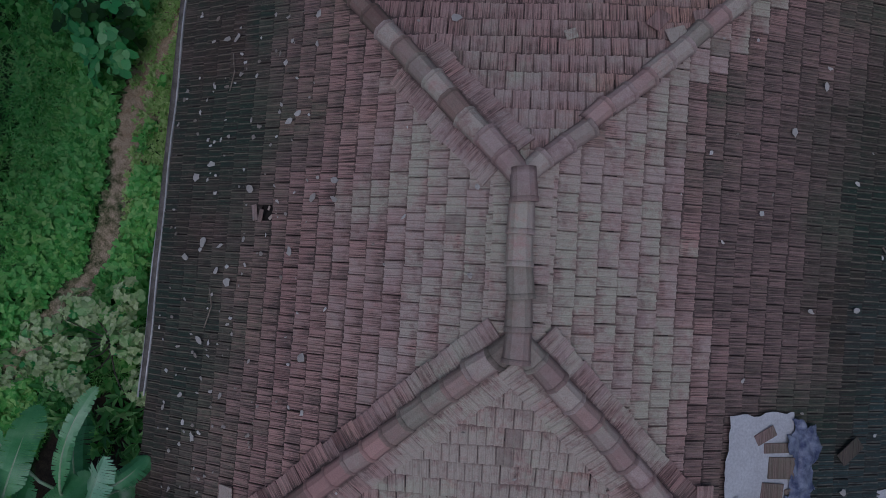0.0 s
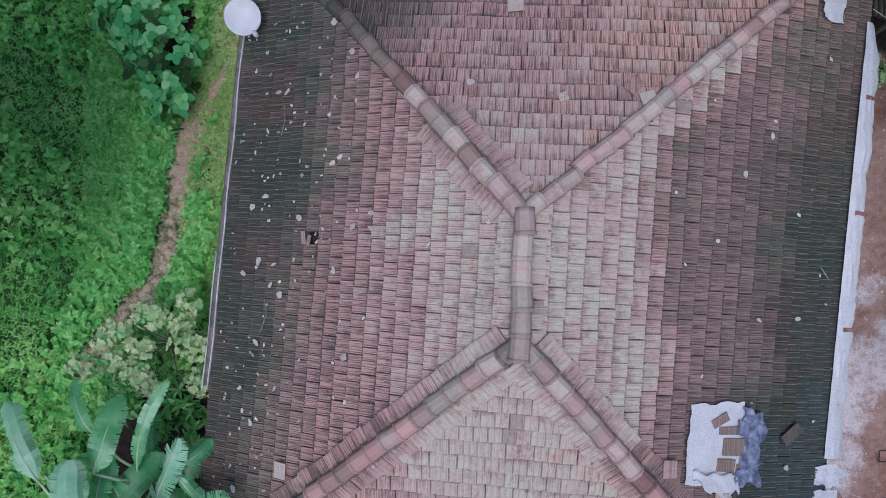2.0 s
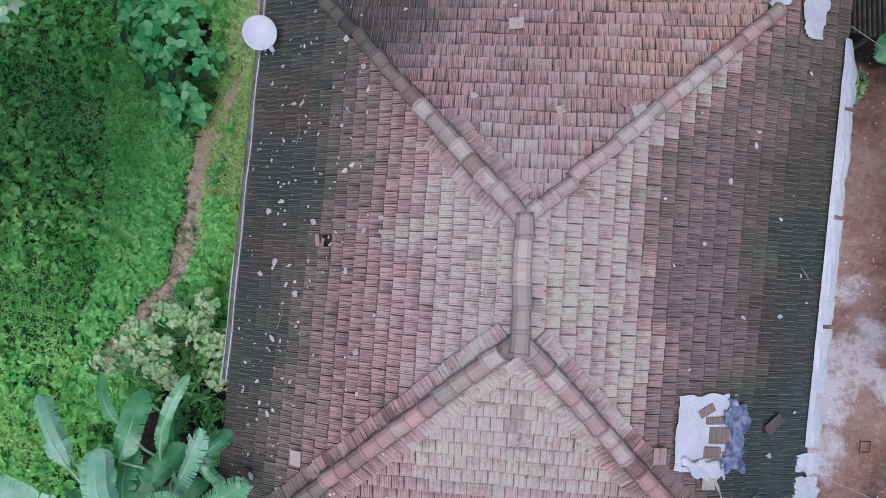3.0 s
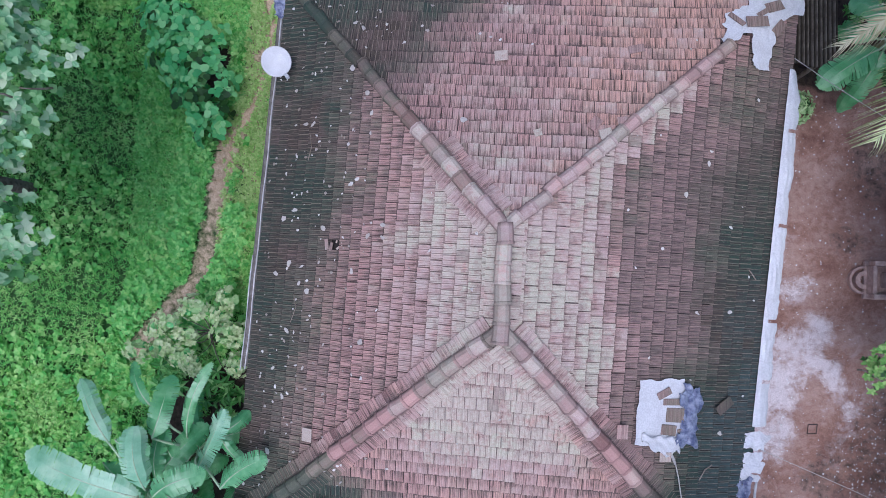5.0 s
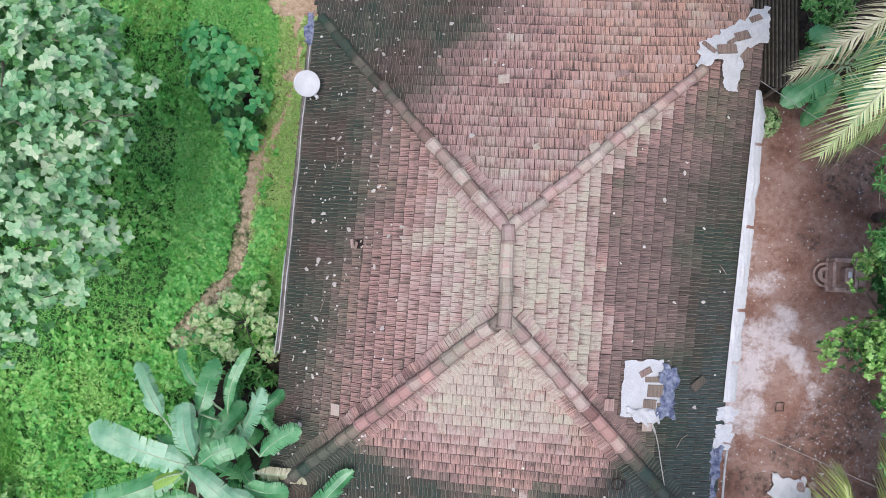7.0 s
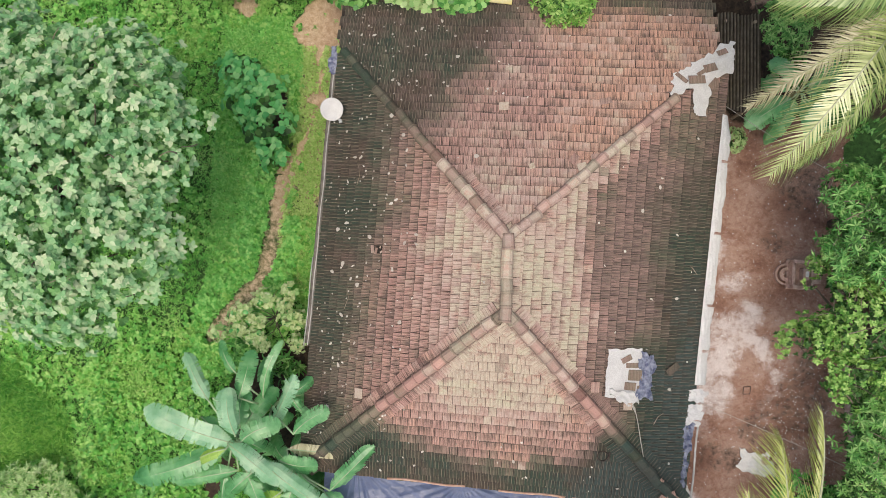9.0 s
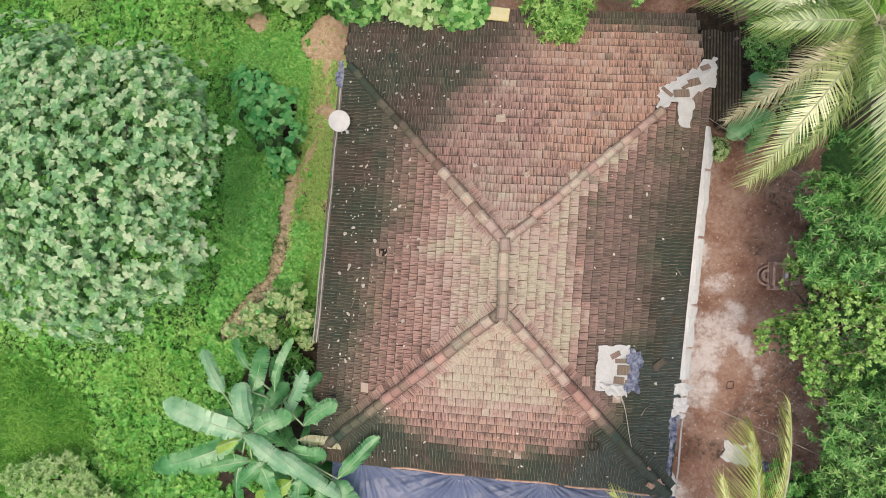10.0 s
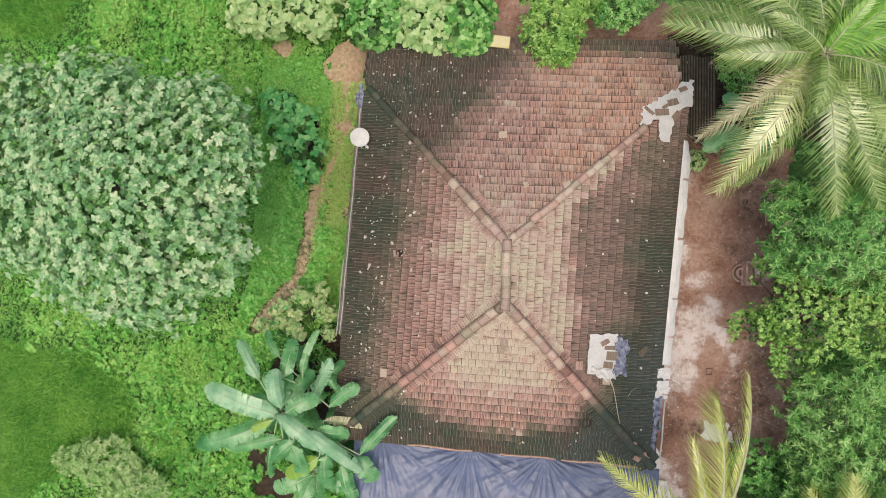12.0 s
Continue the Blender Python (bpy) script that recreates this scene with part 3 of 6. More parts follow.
def ground_cover(x, y):
    jx, jy = x + 0.5 * fbm(x, y, 0.8, 1.0), y + 0.5 * fbm(x, y, 0.8, 5.0)
    soil = 1.0 if any(inside(a, jx, jy) for a in SOIL_AREAS) else 0.0
    soil = max(soil, (0.58 + 0.2 * smooth(0.8, 2.6, y) + 0.25 * fbm(x, y, 1.3, 33.0)) * smooth(0.72, 0.1, near_line(TRACK, x + 0.3 * fbm(x, y, 1.6, 1.0), y)))
    soil = max(soil, 0.6 * smooth(-7.7, -7.2, jx) * smooth(1.2, 2.4, jy) * smooth(8.4, 7.4, jy) * smooth(-5.6, -5.9, x))
    lawn = 1.0 if any(inside(a, jx, jy) for a in LAWNS) else 0.0
    wash = max(smooth(1.0, 0.25, math.hypot(jx - cx, jy - cy) / (2.2 * r)) for cx, cy, r in WASH)
    wash = max(wash, 0.45 * smooth(1.6, 0.2, abs(jx - 6.4)) * smooth(-5.6, -4.4, jy) * smooth(4.9, 3.9, jy), 0.3 * smooth(3.2, 1.0, math.hypot(jx - 8.0, jy + 2.6)))
    dark_ground = max(smooth(1.0, 0.7, math.hypot((jx - cx) / rx, (jy - cy) / ry)) for cx, cy, rx, ry in MOULD_SHADE)
    dark_ground = max(dark_ground, 0.47 * max(smooth(1.0, 0.4, math.hypot((jx - cx) / rx, (jy - cy) / ry)) for cx, cy, rx, ry in DARK_SOIL))
    return soil, lawn, wash, dark_ground


def ground_z(x, y):
    return 0.09 * fbm(x, y, 0.5, 2.0) + 0.02 * fbm(x, y, 3.0, 4.0) - (0.06 if -6 < x < 11 and -9 < y < 9 else 0.0)


def build_ground():
    xs, ys = stretch(-24, 16, 0.2, 400), stretch(-13, 14, 0.2, 400)
    nx = len(xs)
    verts = [(x, y, ground_z(x, y)) for y in ys for x in xs]
    faces = [(j * nx + i, j * nx + i + 1, (j + 1) * nx + i + 1, (j + 1) * nx + i) for j in range(len(ys) - 1) for i in range(nx - 1)]
    me = mesh_of("ground", verts, faces, GROUND, True)
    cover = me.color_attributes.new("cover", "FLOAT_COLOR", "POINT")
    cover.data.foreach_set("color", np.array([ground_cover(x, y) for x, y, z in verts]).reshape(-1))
    tagged(new("ground", me), "red soil yard among lush green weeds and grass", "ground", kind="structure")


build_ground()


# ---- house: walls and dark roof underlay ----
house = thing("house", (0, 0, 0), "old house under a mossy hipped clay tile roof", "house")


def wall(a, b, height, thick=0.3):
    d = Vector((b[0] - a[0], b[1] - a[1], 0))
    return box((a[0] + b[0]) / 2, (a[1] + b[1]) / 2, -0.2, d.length, thick, height + 0.2, 0.01, math.atan2(d.y, d.x))


WALLS = [((-5.2, -5.6), (4.75, -5.75)), ((4.9, -5.6), (5.3, 6.1)), ((5.15, 6.25), (-4.85, 6.15)), ((-5.0, 6.0), (-5.3, -5.45))]
for a, b in WALLS:
    part("wall", wall(a, b, 2.45), PLASTER, house)

# added near-black sheet stands in for the unlit space below tile gaps
deck = []
for side, (rows, lines, poly) in SLOPES.items():
    top = [(p.x, p.y, p.z - 0.035) for p in poly]
    low = [(x, y, z - 0.05) for x, y, z in top]
    n = len(top)
    deck.append((top + low, [tuple(range(n)), tuple(range(2 * n - 1, n - 1, -1))] + [(i, (i + 1) % n, n + (i + 1) % n, n + i) for i in range(n)]))
roof = part("roof", joined(deck), DARK_UNDERLAY, house, "near-black underlay standing for the dark below clay tiles")


# ---- sheets of plastic and cloth ----
def sheet_patch(corners, nu, nv, lie, ragged=0.05, wrinkle=0.02, seed=0.0, scale=5.0):
    """A thin crumpled sheet over four corners of the plan; lie(x, y) gives the surface under it."""
    a, b, c, d = [Vector((*p, 0)) for p in corners]
    top = []
    for j in range(nv + 1):
        for i in range(nu + 1):
            u, v = i / nu, j / nv
            p = (a * (1 - u) + b * u) * (1 - v) + (d * (1 - u) + c * u) * v
            rag = ragged * (max(abs(2 * u - 1), abs(2 * v - 1)) ** 6)
            p.x += rag * 2 * fbm(p.x, p.y, 4.0, seed)
            p.y += rag * 2 * fbm(p.x, p.y, 4.0, seed + 11)
            fold = abs(noise.noise(Vector((p.x * scale + seed, p.y * scale, seed)))) + 0.5 * abs(noise.noise(Vector((p.x * scale * 2.3, p.y * scale * 2.3, seed))))
            top.append((p.x, p.y, lie(p.x, p.y) + 0.012 + wrinkle * 2.2 * fold))
    low = [(x, y, z - 0.004) for x, y, z in top]
    m, w = len(top), nu + 1
    fs = [(j * w + i, j * w + i + 1, (j + 1) * w + i + 1, (j + 1) * w + i) for j in range(nv) for i in range(nu)]
    fs += [tuple(m + k for k in reversed(f)) for f in fs]
    rim = [i for i in range(w)] + [j * w + nu for j in range(1, nv + 1)] + [nv * w + i for i in range(nu - 1, -1, -1)] + [j * w for j in range(nv - 1, 0, -1)]
    fs += [(rim[k], m + rim[k], m + rim[(k + 1) % len(rim)], rim[(k + 1) % len(rim)]) for k in range(len(rim))]
    return top + low, fs


def over_tiles(x, y):
    return roof_z(x, y) + 0.09


def clay_chip(x, y, sx, sy, turn, lift=0.05):
    """A broken tile lying on the roof."""
    v, f = box(0, 0, 0, sx, sy, 0.022, 0.006, turn)
    e = 0.05
    gx, gy = (roof_z(x + e, y) - roof_z(x - e, y)) / (2 * e), (roof_z(x, y + e) - roof_z(x, y - e)) / (2 * e)
    z = roof_z(x, y) + 0.06 + lift
    return [(x + a, y + b, z + c + gx * a + gy * b + 0.02 * math.sin(9 * a + 5 * b)) for a, b, c in v], f


def worn(ob, moss, tone, lime):
    me = ob.data
    at = me.color_attributes.new("wear", "FLOAT_COLOR", "POINT")
    at.data.foreach_set("color", np.tile([moss, tone, lime, 0.0], len(me.vertices)))
    pl = me.attributes.new("place", "FLOAT_VECTOR", "POINT")
    pl.data.foreach_set("vector", np.array([(v.co.x, 0.25, 0.3) for v in me.vertices]).reshape(-1))
    return ob


def loose_tile(x, y, sx, sy, turn, wear=(0.2, 0.5, 0.2), lift=0.05, group="loose tiles"):
    ob = part("broken_tile", clay_chip(x, y, sx, sy, turn, lift), TILE)
    worn(ob, *wear)
    tagged(ob, "broken clay tile lying loose on the roof", "roof tile", group)


patch = part("plastic_sheet", sheet_patch([(2.96, -1.96), (3.98, -1.92), (4.08, -3.32), (2.9, -3.3)], 18, 20, over_tiles, 0.04, 0.003, 2.0, 2.0), WHITE_SHEET)
tagged(patch, "white plastic sheet patching the tiled roof", "plastic sheet")
crumple = part("crumpled_sheet", sheet_patch([(3.95, -1.98), (4.38, -2.12), (4.3, -3.4), (3.92, -3.35)], 24, 40, lambda x, y: over_tiles(x, y) + 0.012, 0.12, 0.06, 5.0, 3.2), GREY_SHEET, None, "", True)
tagged(crumple, "crumpled blue grey plastic beside the white sheet", "plastic sheet")
fringe = part("crumpled_sheet", sheet_patch([(3.05, -3.1), (3.95, -3.2), (3.9, -3.5), (3.25, -3.42)], 16, 8, lambda x, y: over_tiles(x, y) + 0.01, 0.12, 0.05, 8.0, 4.0), WHITE_SHEET, None, "", True)
tagged(fringe, "torn crumpled edge of white plastic on tiles", "plastic sheet")
for x, y, sx, sy, turn in [(3.52, -2.22, 0.32, 0.16, 0.5), (3.72, -2.4, 0.42, 0.14, 0.0), (3.8, -2.68, 0.42, 0.3, -0.05), (3.66, -2.99, 0.34, 0.22, -0.1), (3.95, -3.02, 0.16, 0.1, 0.2)]:
    loose_tile(x, y, sx, sy, turn, (0.45, 0.4, 0.2), 0.055, "tiles weighing down the white sheet")
loose_tile(3.62, -3.56, 0.26, 0.2, 0.0, (0.0, 0.5, 0.9))
loose_tile(2.62, -3.0, 0.24, 0.3, 0.0, (0.15, 0.5, 0.4))
loose_tile(4.98, -2.5, 0.42, 0.22, 0.7, (0.85, 0.3, 0.0))

hip_sheet = part("plastic_sheet", sheet_patch([(4.55, 5.35), (4.7, 6.2), (6.5, 7.4), (6.5, 6.45)], 16, 22, over_tiles, 0.13, 0.012, 12.0), WHITE_SHEET)
tagged(hip_sheet, "torn white plastic sheet over the roof hip", "plastic sheet")
tongue = part("plastic_sheet", sheet_patch([(5.12, 5.95), (5.85, 6.1), (5.62, 4.95), (5.3, 4.9)], 10, 16, lambda x, y: over_tiles(x, y) + 0.008, 0.08, 0.02, 15.0), WHITE_SHEET)
tagged(tongue, "narrow strip of white plastic hanging down the tiles", "plastic sheet")
for x, y, sx, sy, turn in [(5.3, 6.0, 0.5, 0.26, 0.1), (5.72, 6.42, 0.36, 0.26, 0.3), (5.5, 6.28, 0.4, 0.12, 0.6), (5.85, 5.95, 0.36, 0.2, 0.9), (6.12, 6.98, 0.3, 0.18, 0.4), (4.86, 6.05, 0.42, 0.12, -0.8)]:
    loose_tile(x, y, sx, sy, turn, (0.4, 0.4, 0.1), 0.075, "tiles weighing down the hip sheet")

for x, y, s, turn in [(5.1, -6.15, .26, .4), (5.25, -6.3, .22, 1.2), (4.9, -6.3, .24, -.5), (4.75, -5.75, .2, .9)]:
    loose_tile(x, y, s, s * .7, turn, (0.1, 0.75, 0.15), 0.1, "broken tiles at the hip foot")

# debris on the northern slope
loose_tile(1.72, 3.32, 0.3, 0.22, 0.9, (0.1, 0.45, 0.1), 0.05)
loose_tile(1.95, 3.1, 0.26, 0.22, 0.3, (0.0, 0.5, 1.0), 0.03)
loose_tile(2.3, 3.35, 0.2, 0.3, 0.1, (0.1, 0.5, 0.5), 0.03)
loose_tile(0.56, 3.06, 0.16, 0.16, 0.3, (0.0, 0.5, 1.0), 0.03)
loose_tile(-0.3, 4.92, 0.3, 0.26, 0.1, (0.0, 0.5, 1.0), 0.03)
loose_tile(2.65, 5.2, 0.34, 0.2, 0.2, (0.3, 0.5, 0.4), 0.03)
loose_tile(-4.16, -3.75, 0.26, 0.3, 0.0, (0.0, 0.5, 0.9), 0.02)
loose_tile(-3.98, 0.53, 0.1, 0.24, 0.15, (0.2, 0.5, 0.6), 0.0, "fragments beside the roof hole")
loose_tile(-3.86, 0.48, 0.08, 0.2, -0.2, (0.3, 0.5, 0.3), 0.01, "fragments beside the roof hole")
for x, y, sx, sy, turn in [(-3.62, 0.56, 0.05, 0.1, 0.3), (-3.7, 0.46, 0.09, 0.05, 0.7), (-3.74, 0.6, 0.04, 0.07, -0.4)]:
    loose_tile(x, y, sx, sy, turn, (0.0, 0.5, 1.0), -0.05, "fragments beside the roof hole")


# ---- eave strips ----
def eave_strip():
    """White plastic laid along the eastern eave."""
    pts = []
    ys = np.arange(5.1, -3.05, -0.08)
    for y in ys:
        p = line_at(NE, SE, 1, y)
        w = 0.33 + 0.06 * fbm(y, 3, 2.0) + 0.04 * fbm(y, 9, 6.0) + (0.1 * smooth(-3.0, -3.6, y))
        if y > 4.5:
            w *= 0.5 + 0.5 * (5.1 - y) / 0.6
        inner = 0.02 + (0.16 * smooth(-3.1, -3.5, y))
        for k in range(7):
            v = k / 6
            pts.append((p.x - inner + (w + inner) * v, y + 0.02 * fbm(v * 3, y, 3.0), EAVE_Z + 0.02 - 0.16 * v * v + 0.035 * fbm(v * 2, y, 2.5, 3.0) + (0.1 if inner > 0.1 else 0.05)))
    low = [(x, y, z - 0.005) for x, y, z in pts]
    n, m = len(ys), len(pts)
    fs = [(j * 7 + i, (j + 1) * 7 + i, (j + 1) * 7 + i + 1, j * 7 + i + 1) for j in range(n - 1) for i in range(6)
          if not (j in (17, 44, 71, 88) and i > 1)]
    fs += [tuple(m + k for k in reversed(f)) for f in fs]
    return pts + low, fs


strip = part("eave_sheet", eave_strip(), WHITE_SHEET)
tagged(strip, "long white plastic strip along the roof eave", "plastic sheet")
for k, c in enumerate([[(5.55, -3.08), (6.05, -3.1), (6.02, -3.5), (5.42, -3.46)], [(5.4, -3.55), (6.0, -3.56), (5.98, -4.02), (5.35, -3.98)], [(5.5, -4.02), (5.95, -4.06), (5.9, -4.22), (5.38, -4.16)]]):
    rag = part("eave_sheet", sheet_patch(c, 14, 10, lambda x, y: EAVE_Z + 0.06 - 0.12 * (x - 5.5), 0.1, 0.025, 30.0 + 3 * k), WHITE_SHEET)
    tagged(rag, "torn piece of white plastic at the roof eave", "plastic sheet", "torn pieces at the eave")
scrap = part("eave_sheet", sheet_patch([(5.4, -4.1), (5.75, -4.15), (5.5, -6.3), (5.25, -6.3)], 8, 40, lambda x, y: EAVE_Z + 0.04, 0.1, 0.05, 20.0), GREY_SHEET)
tagged(scrap, "crumpled dark blue plastic along the roof eave", "plastic sheet")
blue_end = part("eave_sheet", sheet_patch([(-5.86, 6.85), (-5.6, 6.85), (-5.62, 6.0), (-5.84, 6.0)], 8, 16, lambda x, y: 2.33, 0.1, 0.04, 23.0), GREY_SHEET)
tagged(blue_end, "scrap of blue plastic at the roof corner", "plastic sheet")


def eave_pipe(y0, y1, off, z, r, label):
    ys = np.linspace(y0, y1, 18)
    base = lambda y: line_at(NW, SW, 1, y) if off < 0 else line_at(NE, SE, 1, y)
    pts = [(base(y).x + off + 0.012 * math.sin(3 * y), y, z + 0.01 * math.sin(2 * y)) for y in ys]
    tagged(part("eave_pipe", tube(pts, r, 8), PIPE, None, "", True), label, "pipe")


eave_pipe(6.7, -2.55, -0.16, 2.3, 0.018, "thin pale plastic pipe along the roof eave")
eave_pipe(0.2, -2.6, -0.3, 2.22, 0.018, "thin pale plastic pipe below the roof eave")
eave_pipe(-4.1, -6.3, 0.22, 2.42, 0.03, "pale pipe at the corner of the roof")
gutter = []
for y in np.linspace(6.4, -2.5, 40):
    p = line_at(NW, SW, 1, y)
    for k in range(7):
        w = math.pi * k / 6
        gutter.append((p.x - 0.15 - 0.11 * math.cos(w), y, 2.3 - 0.09 * math.sin(w)))
gf = [(j * 7 + i, j * 7 + i + 1, (j + 1) * 7 + i + 1, (j + 1) * 7 + i) for j in range(39) for i in range(6)]
gm = len(gutter)
gutter += [(x, y, z - 0.006) for x, y, z in gutter]
tagged(part("gutter", (gutter, gf + [tuple(gm + k for k in reversed(f)) for f in gf]), GUTTER, None, "", True), "dark weathered half round gutter under the eave", "gutter")


# ---- blue tarpaulin south of the house ----
TIES = [(-4.3, -6.1), (-1.0, -6.45), (1.75, -6.55), (5.45, -6.9)]


def tarp_point(x, v):
    """v runs from the eave outwards."""
    xs = [t[0] for t in TIES]
    y0 = np.interp(x, xs, [t[1] for t in TIES])
    gap = 0.0
    for (ax, ay), (bx, by) in zip(TIES, TIES[1:]):
        if ax <= x <= bx:
            gap = math.sin(math.pi * (x - ax) / (bx - ax))
    y = y0 + 0.2 - 0.12 * gap - v * 5.4
    z = 2.24 - 0.2 * v - 0.22 * gap * math.exp(-v * 4) - 0.1 * math.sin(v * 3)
    for tx, ty in TIES:
        d = math.hypot(x - tx, y - ty)
        w = math.atan2(x - tx, ty - y + 0.02)
        z += min(d / 0.3, 1) * (0.075 * (abs(math.sin(w * 13 + tx)) - 0.6) * math.exp(-d / 1.9) + 0.05 * (abs(math.sin(w * 24 + 2 * math.sin(w * 5))) - 0.6) * math.exp(-d / 1.9))
        z += 0.12 * math.exp(-d / 0.35)
    z += 0.05 * math.sin(5 * y + 1.5 * math.sin(1.3 * x)) * gap * math.exp(-v * 1.5) + 0.03 * fbm(x, y, 2.5, 6.0) + 0.012 * fbm(x, 2.5 * y, 4.0, 16.0)
    return (x, y, z)


nu, nv = 340, 90
tarp = [tarp_point(-5.3 + 11.1 * i / nu, (j / nv) ** 1.3) for j in range(nv + 1) for i in range(nu + 1)]
tf = [(j * (nu + 1) + i, (j + 1) * (nu + 1) + i, (j + 1) * (nu + 1) + i + 1, j * (nu + 1) + i + 1) for j in range(nv) for i in range(nu)]
tm = len(tarp)
tarp += [(x, y, z - 0.004) for x, y, z in tarp]
awning = thing("tarpaulin", (0, -7, 2.2), "blue tarpaulin awning gathered in folds below the eave", "tarpaulin")


def under(ob, parent):
    """Keeps world coordinates of a mesh that is put under a thing."""
    ob.parent = parent
    ob.matrix_parent_inverse = parent.matrix_basis.inverted()
    return ob


under(part("sheet", (tarp, tf + [tuple(tm + k for k in reversed(f)) for f in tf]), TARP, None, "", True), awning)
under(part("hem_rope", tube([tarp_point(-5.3 + 11.1 * k / 70, 0.004) for k in range(71)], 0.014, 6), TARP, None, "rolled hem along the eave", True), awning)
for tx, ty in TIES:
    x, y, z = tarp_point(tx, 0.01)
    under(part("tie_rope", tube([(x, y, z + 0.02), (x + 0.03, y + 0.12, z + 0.08), (x + 0.05, y + 0.28, 2.36)], 0.014, 6), ROPE, None, "pale tie rope", True), awning)
for k, (x, y) in enumerate([(-5.0, -11.0), (-1.2, -11.3), (2.0, -11.4), (5.4, -11.6)]):
    post = part("awning_post", tube([(x, y, -0.2), (x, y, 1.0), (x + 0.02, y, 2.0)], [0.05, 0.045, 0.04]), TWIG)
    tagged(post, "thin wooden post holding up the tarpaulin", "post", "awning posts")

# ---- lean-to roof at the corner ----
lv, lf = [], []
cols = 150
for j in range(9):
    v = j / 8
    for i in range(cols + 1):
        u = i / cols
        x = 6.15 + 1.35 * u
        lv.append((x, 5.35 + 3.1 * v + 0.04 * math.sin(7 * x), 2.02 - 0.3 * v - 0.12 * u + 0.06 * math.sin(2 * math.pi * u * 13) + 0.01 * fbm(x, v * 4, 2.0)))
lf = [(j * (cols + 1) + i, j * (cols + 1) + i + 1, (j + 1) * (cols + 1) + i + 1, (j + 1) * (cols + 1) + i) for j in range(8) for i in range(cols)]
lm = len(lv)
lv += [(x, y, z - 0.008) for x, y, z in lv]
shed = thing("lean_to", (7.4, 7.4, 0), "low shed under a dark corrugated roof", "shed")


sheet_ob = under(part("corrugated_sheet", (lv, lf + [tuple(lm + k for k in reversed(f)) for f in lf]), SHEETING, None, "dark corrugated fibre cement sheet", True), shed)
valley_shade = sheet_ob.data.attributes.new("valley_shade", "FLOAT", "POINT")
valley_shade.data.foreach_set("value", [min(1.0, 0.35 + 0.6 * smooth(0.5, -0.5, math.sin(2 * math.pi * (k % (cols + 1)) / cols * 13))) for k in range(2 * lm)])
for x, y in [(6.4, 5.6), (7.3, 5.6), (6.4, 8.2), (7.3, 8.2)]:
    under(part("post", tube([(x, y, -0.2), (x, y, 1.75)], [0.06, 0.05]), TWIG), shed)


# ---- trees, shrubs and weeds ----
def limb(a, b, r0, r1, bend, r):
    a, b = Vector(a), Vector(b)
    mid = (a + b) / 2 + Vector((r.normal(0, bend), r.normal(0, bend), abs(r.normal(0, bend))))
    pts = [a * (1 - t) ** 2 + mid * 2 * t * (1 - t) + b * t * t for t in (0, .2, .4, .6, .8, 1)]
    return tube(pts, [r0 + (r1 - r0) * t for t in (0, .2, .4, .6, .8, 1)], 7)


def lobes_points(lobes, n, r, low=-0.15, depth=0.25, clump=0.0):
    """Points near the upper surface of several ellipsoid lobes, and the way outwards."""
    vol = np.array([l[3] * l[4] for l in lobes])
    pick = r.choice(len(lobes), n, p=vol / vol.sum())
    L = np.array(lobes)[pick]
    d = unit(r.normal(0, 1, (n, 3)))
    d[:, 2] = np.where(d[:, 2] < low, -d[:, 2], d[:, 2])
    k = 1 - depth * r.random(n) ** 1.5
    p = L[:, :3] + d * L[:, 3:6] * k[:, None] * (1 + 0.12 * r.normal(0, 1, (n, 1)))
    o = unit(d / L[:, 3:6] + np.array([[0, 0, 0.6]]))
    # gaps between clumps
    keep = np.array([noise.noise(Vector(q) * clump) > -0.16 for q in p]) if clump else np.ones(n, bool)
    return p[keep], o[keep]


